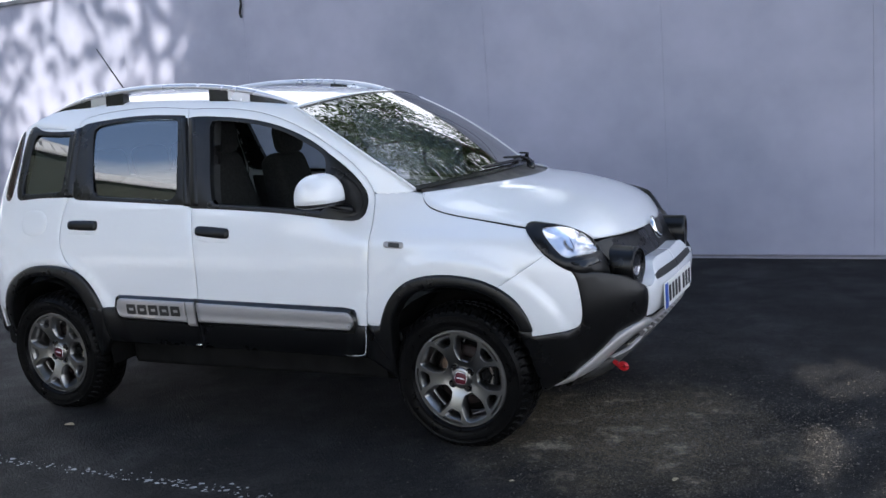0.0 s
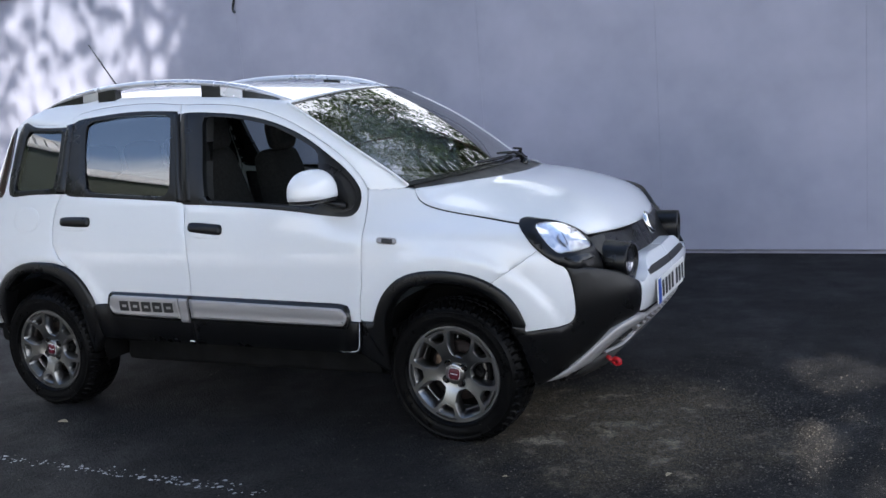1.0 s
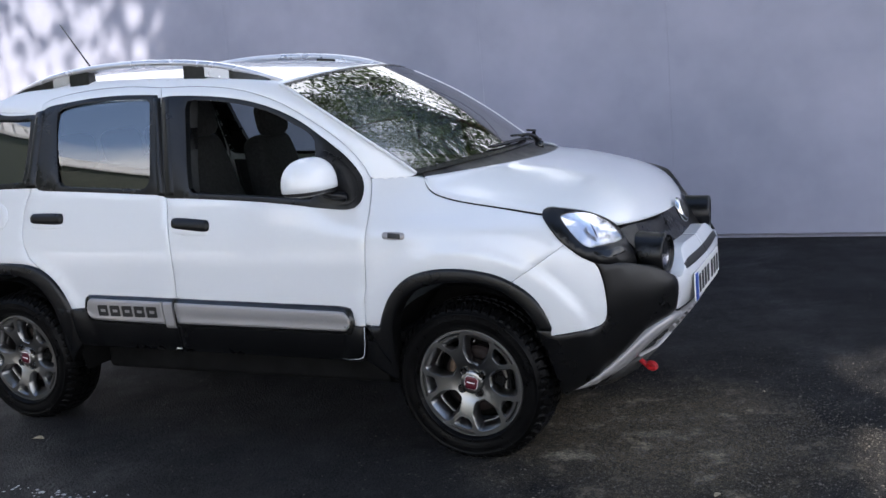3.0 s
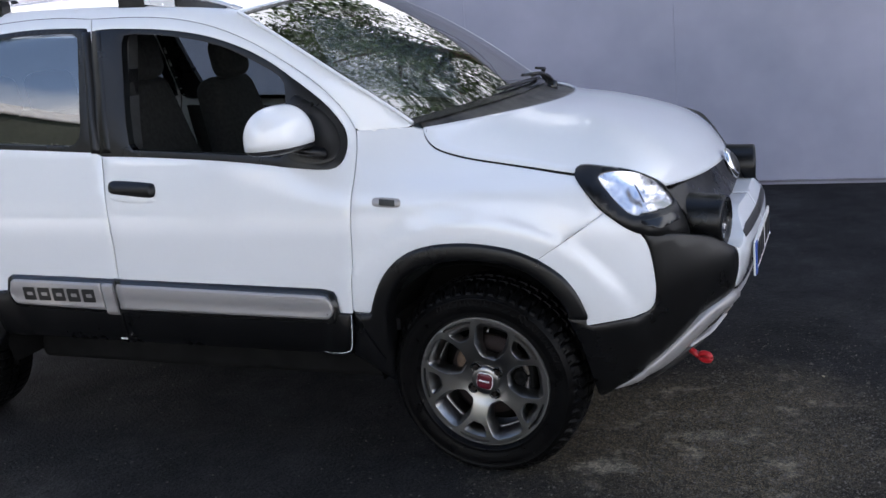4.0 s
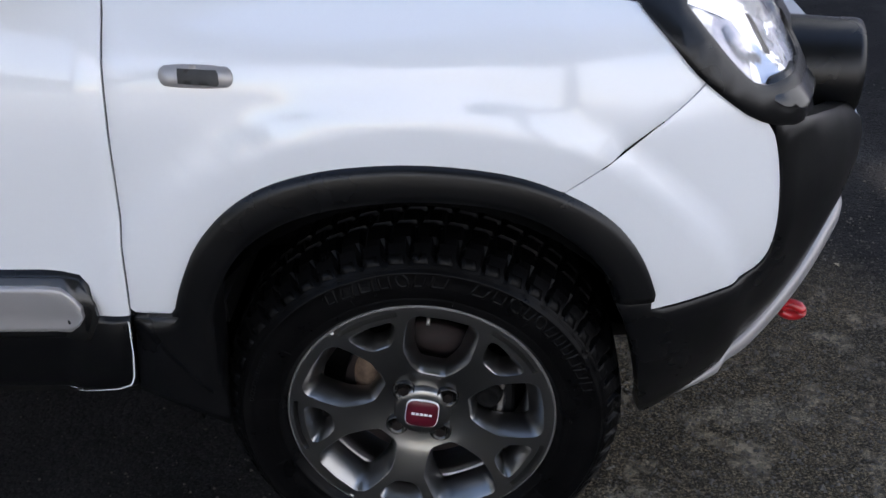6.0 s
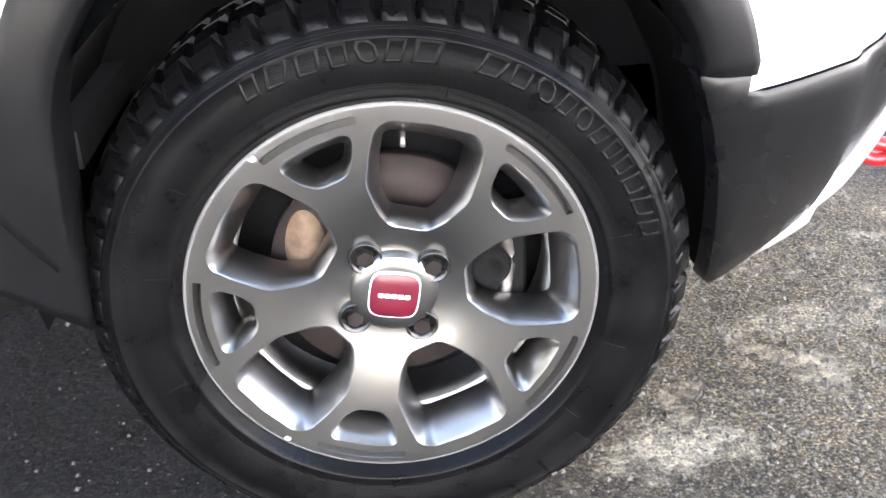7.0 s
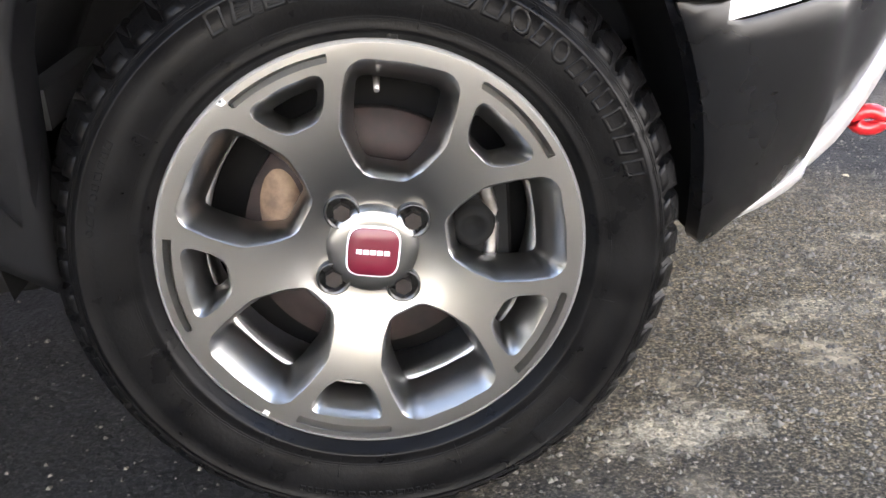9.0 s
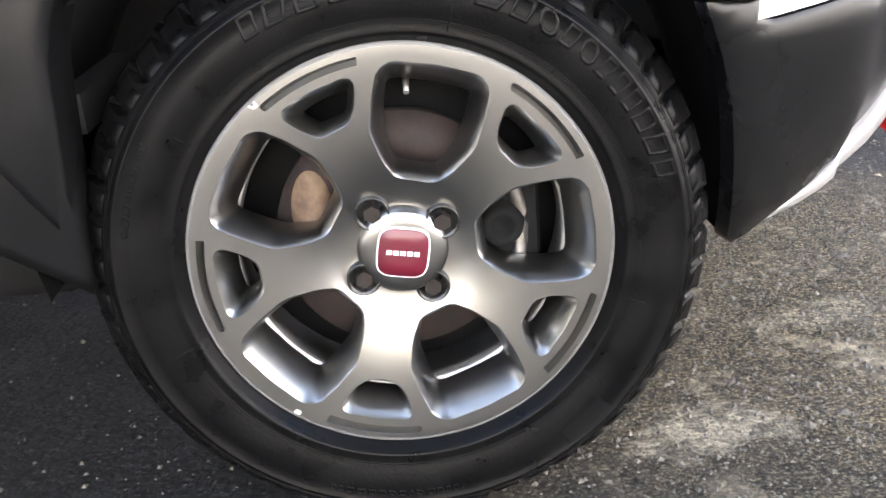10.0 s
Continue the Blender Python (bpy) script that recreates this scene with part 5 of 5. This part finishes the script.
def groove(slot_line):
    """One sunk groove at the rim's edge."""
    edge = resample(slot_line, max(8, int(length(slot_line + slot_line[:1]) / (0.007 * 0.6))), True)
    floor = [(p[0] * 0.1945 / math.hypot(*p), p[1] * 0.1945 / math.hypot(*p)) for p in edge]
    bm = loft([[rim_f(a, b, 0.0) for a, b in edge], [rim_f(a, b, -0.0085) for a, b in floor]])
    for face in bm.faces:
        face.smooth = False
    bmesh.ops.recalc_face_normals(bm, faces=bm.faces[:])
    return bm


TYRE = [(0.204, 0.010), (0.209, 0.002), (0.214, -0.006), (0.2165, -0.0105), (0.219, -0.0118), (0.222, -0.0105), (0.232, -0.0135), (0.245, -0.0165), (0.258, -0.0172), (0.270, -0.0150),
        (0.2715, -0.0165), (0.2735, -0.0162), (0.2750, -0.0138), (0.282, -0.0085), (0.288, -0.0030), (0.293, 0.0030), (0.298, 0.0090), (0.304, 0.0170), (0.3085, 0.0270), (0.3105, 0.0400), (0.3115, 0.0600),
        (0.3050, 0.0620), (0.3050, 0.0680), (0.3115, 0.0700), (0.3120, 0.1000), (0.3050, 0.1020), (0.3050, 0.1080), (0.3120, 0.1100), (0.3110, 0.1500), (0.3050, 0.1800), (0.2900, 0.1950), (0.2600, 0.2080), (0.2300, 0.2050), (0.2040, 0.1850)]


def tread(i, j):
    if 15 <= j <= 28 and not 21 <= j <= 22 and not 25 <= j <= 26:
        k = (i + (j - 15) // 3) % 6
        return -0.0095 if k < 1 else 0.0
    if 13 <= j <= 14:
        return -0.003 if i % 6 < 1 else 0.0
    return 0.0


def tyre_mesh():
    bm = lathe(TYRE, 312, tread)
    for v in bm.verts:
        v.co.z = max(v.co.z, -0.2905)
    for face in bm.faces:               # the blocks of the tread have hard edges
        c = face.calc_center_median()
        face.smooth = math.hypot(c.x, c.z) < 0.284
    return bm


def wall_f(a, r, out):
    """The tyre's side wall: a the angle in degrees, r the radius."""
    rs, ys = [p[0] for p in TYRE[1:18]], [p[1] for p in TYRE[1:18]]
    y = float(np.interp(r, rs, ys)) - out
    return Vector((r * math.cos(radians(a)), y, r * math.sin(radians(a))))


def raised_shapes():
    """Raised shapes on the side wall, where the maker's letters are."""
    bm = bmesh.new()
    rng = random.Random(7)
    spots = []
    for start, count, gap, low, high in ((14, 11, 1.2, 1.5, 2.8), (78, 7, 1.4, 1.8, 3.0), (148, 9, 0.7, 0.5, 1.1), (248, 15, 0.6, 0.5, 1.1)):
        a = start
        for _ in range(count):
            h = rng.uniform(low, high)
            spots.append((a + h, 0.2605, h, 0.0110 if low > 1 else 0.0036, rng.random()))
            a += 2 * h + gap
    for a, r, h, w, kind in spots:
        q = 0.58
        ring = [(a - h, r - w), (a - h, r + w), (a + h, r + w), (a + h, r - w)]
        hole = [(a - h * q, r - w * q), (a - h * q, r + w * q), (a + h * q, r + w * q), (a + h * q, r - w * q)]
        scale = lambda l, n: chaikin([(x * 0.004, y) for x, y in l], n, True)
        n = 0 if kind < 0.7 else 1
        lean = (kind - 0.5) * 0.8 * h
        ring, hole = [[(x + lean * (y - r) / w, y) for x, y in l] for l in (ring, hole)]
        join(bm, strip(scale(ring, n), scale(hole, n), lambda x, y, o: wall_f(x / 0.004, y, o), [(0, -0.0003), (0.3, 0.0011), (0.7, 0.0011), (1, -0.0003)], 24, True))
    for r in (0.2268, 0.2290, 0.2785, 0.2805):       # thin rings
        ring = [(k * 2.0 * 0.004, r) for k in range(181)]
        join(bm, strip(ring, [(x, y + 0.0009) for x, y in ring], lambda x, y, o: wall_f(x / 0.004, y, o), [(0, -0.0002), (0.5, 0.0007), (1, -0.0002)], 181))
    for k in range(52):             # small lugs at the shoulder
        b = k * 360 / 52 + 1.6
        join(bm, strip([(b * 0.004, 0.2835), ((b + 4.4) * 0.004, 0.2835)], [((b + 0.8) * 0.004, 0.2945), ((b + 4.9) * 0.004, 0.2945)], lambda x, y, o: wall_f(x / 0.004, y, o), [(0, -0.0004), (0.12, 0.0013), (0.88, 0.0013), (1, -0.0004)], 4))
    # ribbed patches
    for a0, a1 in ((-55, -42), (100, 112)):
        for k in range(14):
            r = 0.250 + k * 0.0021
            pts = [(a0 + (a1 - a0) * i / 10, r) for i in range(11)]
            join(bm, strip([(x * 0.004, y) for x, y in pts], [(x * 0.004, y + 0.0011) for x, y in pts], lambda x, y, o: wall_f(x / 0.004, y, o), [(0, -0.0002), (0.5, 0.0008), (1, -0.0002)], 11))
    for k in range(12):             # short mould hairs
        a = 20 + k * 30 + rng.uniform(-6, 6)
        r0 = rng.uniform(0.218, 0.225)
        join(bm, strip([(a * 0.004, r0), (a * 0.004, r0 + 0.022)], [((a + 0.25) * 0.004, r0), ((a + 0.25) * 0.004, r0 + 0.022)], lambda x, y, o: wall_f(x / 0.004, y, o), [(0, -0.0002), (0.5, 0.0010), (1, -0.0002)], 6))
    return bm


def disc(r0, r1, y0, y1, n=64):
    return lathe([(r0, y1), (r0, y0), (r1, y0), (r1, y1), (r0, y1)], n)


def rounded_square(h, n=40, p=4.0):
    out = []
    for k in range(n):
        c, s = math.cos(k * math.tau / n), math.sin(k * math.tau / n)
        out.append((h * math.copysign(abs(c) ** (2 / p), c), h * math.copysign(abs(s) ** (2 / p), s)))
    return out


def flat(loop, y0, y1, turn=0.0, dome=0.0):
    """A low block with that outline, from y1 out to y0."""
    c, s = math.cos(radians(turn)), math.sin(radians(turn))
    pts = [(x * c - z * s, x * s + z * c) for x, z in loop]
    bm = bmesh.new()
    rows = [[bm.verts.new((x * k, y, z * k)) for x, z in pts] for k, y in ((1, y1), (1, y0 + 0.001), (0.96, y0), (0.5, y0 - dome))]
    n = len(pts)
    for a, b in zip(rows, rows[1:]):
        for k in range(n):
            bm.faces.new((a[k], a[(k + 1) % n], b[(k + 1) % n], b[k])).smooth = True
    bm.faces.new(rows[-1])
    bmesh.ops.recalc_face_normals(bm, faces=bm.faces[:])
    return bm


CAP_TURN = -10
wheel_parts = []        # name, mesh, material, label


def wheel_part(name, bm, mat, label=""):
    me = bpy.data.meshes.new(name)
    bm.normal_update()
    bm.to_mesh(me)
    bm.free()
    me.materials.append(mat)
    wheel_parts.append((name, me, label))


def bolt_at(k, bm):
    a = radians(35 + CAP_TURN + 90 * k + 8)
    return moved(bm, Matrix.Translation((0.049 * math.cos(a), 0, 0.049 * math.sin(a))))


wheel_part("wheel", rim_face(), ALLOY, "five-spoke silver alloy wheel with black tyre")
for w in windows:
    wheel_part("spoke_window", window_walls(*w), ALLOY)
for slot_line in slots:
    wheel_part("rim_groove", groove(slot_line), ALLOY)
wheel_part("tyre", tyre_mesh(), RUBBER, "black tyre with deep tread blocks")
wheel_part("sidewall_relief", raised_shapes(), RUBBER)
wheel_part("rim_lip", lathe([(0.2043, 0.0013), (0.2060, 0.0014), (0.2080, 0.0026), (0.2090, 0.006), (0.2092, 0.012), (0.206, 0.014)], 128), ALLOY_LIP)
wheel_part("rim_back", lathe([(0.1902, 0.0100), (0.2042, 0.0100), (0.2046, 0.0120)], 128), ALLOY_LIP)
wheel_part("barrel", lathe([(0.1950, 0.020), (0.1780, 0.044), (0.1745, 0.052), (0.1660, 0.0525), (0.1645, 0.055), (0.1630, 0.073), (0.1740, 0.076), (0.1760, 0.150), (0.1900, 0.175)], 96), ALLOY_IN)
wheel_part("brake_disc", join(disc(0.06, 0.128, 0.070, 0.090), disc(0.001, 0.074, 0.040, 0.085)), RUST, "brown rusty brake disc")
wheel_part("brake_caliper", join(join(box(0.080, 0.145, 0.060, 0.110, -0.060, 0.065, 0.016), moved(lathe([(0.0005, 0.052), (0.010, 0.050), (0.012, 0.044), (0.019, 0.044), (0.022, 0.050), (0.026, 0.066)], 28), Matrix.Translation((0.103, 0, 0.004)))), tube([(0.09, 0.048, 0.045), (0.09, 0.065, 0.045)], 0.010, 12)), DARK, "dull dark brake caliper")
wheel_part("rusty_bracket", ball(Matrix.LocRotScale((-0.088, 0.082, 0.030), Euler(), (0.025, 0.024, 0.052)), 24, 16), TAN_RUST)
caliper_arch = [(0.124 * math.cos(radians(a)), 0.058 + 0.004 * math.cos(radians(3 * a)), 0.124 * math.sin(radians(a))) for a in range(-24, 37, 6)]
wheel_part("caliper_frame", join(tube(caliper_arch, 0.0075, 10), tube([(0.118, 0.060, 0.066), (0.104, 0.056, 0.074), (0.088, 0.060, 0.070)], [0.009, 0.010, 0.007], 10)), STEEL)
wheel_part("backing_plate", disc(0.001, 0.172, 0.128, 0.136), DARK)
wheel_part("boss", lathe([(0.001, 0.0135), (0.030, 0.0135), (0.040, 0.0150), (0.0445, 0.0185), (0.046, 0.028)], 48), ALLOY)
for k in range(4):
    wheel_part("bolt_well", bolt_at(k, lathe([(0.0010, 0.0215), (0.0140, 0.0210), (0.0155, 0.0150), (0.0172, 0.0160), (0.0180, 0.028)], 28)), TRIM)
    bm = bmesh.new()
    bmesh.ops.create_cone(bm, cap_ends=True, segments=6, radius1=0.0098, radius2=0.0088, depth=0.014)
    wheel_part("bolt", bolt_at(k, moved(bm, Matrix.Translation((0, 0.0205, 0)) @ pose(0, 0, 0, 90, 0, 0))), BOLT)
wheel_part("cap", flat(rounded_square(0.0262), 0.0108, 0.0200, CAP_TURN, 0.0008), WHITE, "red centre cap with a thin pale rim")
wheel_part("cap_face", flat(rounded_square(0.0250), 0.0100, 0.0180, CAP_TURN, 0.0008), RED)
for k in range(5):
    bm = box(-0.0165 + k * 0.0068, -0.0112 + k * 0.0068, 0.0085, 0.0092, -0.0020, 0.0024)
    wheel_part("cap_bar", moved(bm, pose(0, 0, 0, 0, -CAP_TURN, 0)), WHITE)
wheel_part("valve", tube([(0.018, 0.050, 0.166), (0.017, 0.030, 0.154)], [0.0035, 0.0028], 8), STEEL)


def place_wheel(m):
    root = None
    for name, me, label in wheel_parts:
        ob = tagged(new(name, me), label, kind="stuff" if name == "sidewall_relief" else "")
        if root is None:
            root, ob.parent = ob, car
            ob.matrix_basis = m
        else:
            ob.parent = root
    return root


for x in (0.0, -2.3):
    place_wheel(pose(x, -0.785, 0.292))
    place_wheel(pose(x, 0.785, 0.292, 0, 0, 180))


# ---- trees: one shades the yard, those beyond the wall show in the windscreen ----
E1 = Vector((-SUN.y, SUN.x, 0)).normalized()
E2 = SUN.cross(E1)


def tree(name, foot, centre, size, leaves, leaf, seed, label, gaps=()):
    """gaps: thin places in the crown, (across, up, half width, half height, share of leaves left), as the sun sees it."""
    rng = random.Random(seed)
    root = tagged(new(name), label, "tree")
    foot, centre = Vector(foot), Vector(centre)
    trunk = tube([tuple(foot), tuple(foot.lerp(centre, 0.35) + Vector((0.15, 0.1, 0))), tuple(foot.lerp(centre, 0.7)), tuple(centre + Vector((0, 0, size[2] * 0.4)))], [0.28, 0.22, 0.17, 0.05], 12)
    clumps = []
    while len(clumps) < 90:
        p = Vector((rng.uniform(-1, 1), rng.uniform(-1, 1), rng.uniform(-1, 1)))
        if 0.15 < p.length < 1:
            q = centre + Vector((p.x * size[0], p.y * size[1], p.z * size[2]))
            clumps.append((q, rng.uniform(0.5, 1.0) * 0.30 * max(size)))
    for q, r in clumps[:14]:
        join(trunk, tube([tuple(foot.lerp(centre, rng.uniform(0.5, 0.9))), tuple(foot.lerp(centre, 0.8).lerp(q, 0.55) + Vector((0, 0, 0.2))), tuple(q)], [0.09, 0.06, 0.015], 6))
    part("trunk", trunk, BARK, root)
    co, fa = [], []
    for _ in range(leaves):
        q, r = clumps[rng.randrange(len(clumps))]
        d = Vector((rng.gauss(0, 1), rng.gauss(0, 1), rng.gauss(0, 1))).normalized() * r * rng.random() ** 0.5
        a = Vector((rng.gauss(0, 1), rng.gauss(0, 1), rng.gauss(0, 1))).normalized()
        b = a.orthogonal().normalized()
        s = leaf * rng.uniform(0.6, 1.3)
        c = q + d
        if any(((c.dot(E1) - u) / ru) ** 2 + ((c.dot(E2) - v) / rv) ** 2 < 1 and rng.random() > keep for u, v, ru, rv, keep in gaps):
            continue
        k = len(co)
        co += [c - a * s, c - a * 0.1 * s + b * s * 0.45, c + a * s, c + a * 0.1 * s - b * s * 0.45]
        fa.append((k, k + 1, k + 2, k + 3))
    me = bpy.data.meshes.new("crown")
    me.from_pydata([tuple(v) for v in co], [], fa)
    me.materials.append(LEAF)
    crown = new("crown", me)
    crown.parent = root
    return root


# the gaps are placed to drop sun patches on the ground ahead
tree("tree", (2.6, -9.6, 0), (2.8, -7.9, 9.0), (5.5, 4.8, 4.6), 46000, 0.27, 11, "tall leafy tree whose crown shades the yard",
     [(1.38, -0.22, 0.66, 0.55, 0.010), (1.70, 0.10, 0.70, 0.40, 0.015), (1.10, -0.75, 0.40, 0.24, 0.07), (1.95, -0.75, 0.8, 0.36, 0.06)])
tree("tree", (-7.0, -9.5, 0), (-6.4, -6.6, 11.4), (3.8, 3.0, 3.0), 3900, 0.125, 15, "thin-leaved tree dappling the wall with sun")
# unseen extra crown, added to darken the wall beside the dapples
tree("tree", (-4.6, -10.6, 0), (-0.95, -6.15, 10.7), (1.5, 1.3, 1.2), 20000, 0.20, 21, "unseen dense crown added to keep sun off the wall")
tree("tree", (-1.0, 6.9, 0), (0.2, 6.8, 9.0), (4.2, 2.6, 6.0), 44000, 0.085, 12, "leafy tree behind the wall, mirrored in the windscreen")
tree("tree", (4.4, 9.4, 0), (4.4, 9.2, 5.6), (2.8, 2.2, 2.4), 7000, 0.11, 13, "leafy tree behind the wall")


# ---- low building across the yard with a white slatted parapet, mirrored in the side windows ----
def building():
    root = tagged(new("building"), "low dark-clad building with a white sloping slatted edge", "building")
    turn = pose(-10.9, -8.9, 0, 0, 0, -95)

    def put(name, bm, mat, label=""):
        return part(name, moved(bm, turn), mat, root, label)

    put("wall", box(-8, 22, -6, 0, 0, 5.55, 0.02), CLADDING)
    put("fascia", box(-8.1, 22.2, 0.0, 0.08, 5.46, 5.58, 0.02), FENCE, "white fascia board")
    put("ridge_rail", box(-8.1, 22.2, -0.74, -0.62, 6.20, 6.31, 0.02), FENCE)
    put("roof", box(-8.1, 22.1, -6.1, -0.64, 6.08, 6.20, 0.01), FLASHING)
    # two unseen white bands, added to mirror as streaks in the doors
    put("streak_block", box(-8, 22, 0.0, 0.55, 0.0, 0.85, 0.06, 2), FENCE, "unseen white block added to streak the car's doors with reflections")
    put("streak_band", box(-8, 22, 0.0, 0.10, 1.75, 1.95, 0.02), FENCE)
    slat = None
    for k in range(110):
        x = -7.9 + k * 0.27
        if slat is None:
            slat = part("slat", box(-0.105, 0.105, -0.02, 0.02, 0.0, 0.95, 0.006), FENCE, root)
            ob = slat
        else:
            ob = new("slat", slat.data)
            ob.parent = root
        # leaned back 45 degrees so that the sun brightens the mirrored band
        ob.matrix_basis = turn @ pose(x, 0.03, 5.56, 45, 0, 0)
    return root


building()


# ---- litter on the asphalt ----
def scatter(count, seed, small=0.0010, large=0.0034):
    """Loose grit, denser on the dusty ground ahead of the car."""
    rng = random.Random(seed)
    co, fa = [], []
    for _ in range(count):
        if rng.random() < 0.72:
            x, y = rng.gauss(0.75, 0.42), rng.gauss(-0.40, 0.42)
        else:
            x, y = rng.uniform(-2.8, 2.4), rng.uniform(-2.2, 2.6)
        s = rng.uniform(small, large) * (1.8 if rng.random() < 0.02 else 1)
        k = len(co)
        a = rng.uniform(0, 6.3)
        co += [(x + s * rng.uniform(0.7, 1.3) * math.cos(a + q * math.tau / 4), y + s * rng.uniform(0.7, 1.3) * math.sin(a + q * math.tau / 4), -0.0005) for q in range(4)]
        co.append((x, y, s * rng.uniform(0.4, 0.9)))
        fa += [(k + q, k + (q + 1) % 4, k + 4) for q in range(4)]
    me = bpy.data.meshes.new("grit")
    me.from_pydata(co, [], fa)
    me.materials.append(STONE)
    return tagged(new("grit", me), "loose pale grit scattered over the asphalt", "grit", kind="stuff")


scatter(24000, 3)
scatter(5000, 8, 0.0028, 0.0060)


def fallen_leaf(x, y, size, turn, mat, label):
    def f(s, t):
        w = math.sin(math.pi * min(max(s, 0.0), 1.0)) ** 0.8
        return (size * (s - 0.5), size * 0.28 * w * (2 * t - 1), 0.004 + 0.12 * size * (2 * t - 1) ** 2 * w + 0.1 * size * s * (1 - s))
    bm = thicken(sheet(f, 8, 4), 0.0008)
    ob = mesh_object("fallen_leaf", moved(bm, pose(x, y, 0.001, 0, 0, turn)), mat)
    return tagged(ob, label, "leaf", "leaves on the ground")


fallen_leaf(0.916, -0.918, 0.035, 70, DRY, "curled dry tan leaf lying on the asphalt")
fallen_leaf(0.335, -1.090, 0.022, 20, DRY, "small pale dry leaf lying on the asphalt")
fallen_leaf(-2.02, -1.02, 0.060, 10, DRY, "thin pale leaf on the asphalt beside the rear wheel")
fallen_leaf(0.642, -0.270, 0.012, 40, BARK, "tiny dark leaf scrap on the dusty asphalt")
fallen_leaf(0.940, 0.120, 0.016, 120, DRY, "small dry leaf ahead of the car")


def cable():
    pts = [(-4.12, WALL_Y - 0.02, WALL_TOP + 0.04), (-4.13, WALL_Y - 0.03, 2.62), (-4.10, WALL_Y - 0.025, 2.45), (-4.14, WALL_Y - 0.02, 2.36), (-4.12, WALL_Y - 0.015, 2.32)]
    return tagged(mesh_object("cable", tube(chaikin(pts, 2), 0.012, 8), TRIM), "short black cable hanging from the wall's top", "cable")


cable()
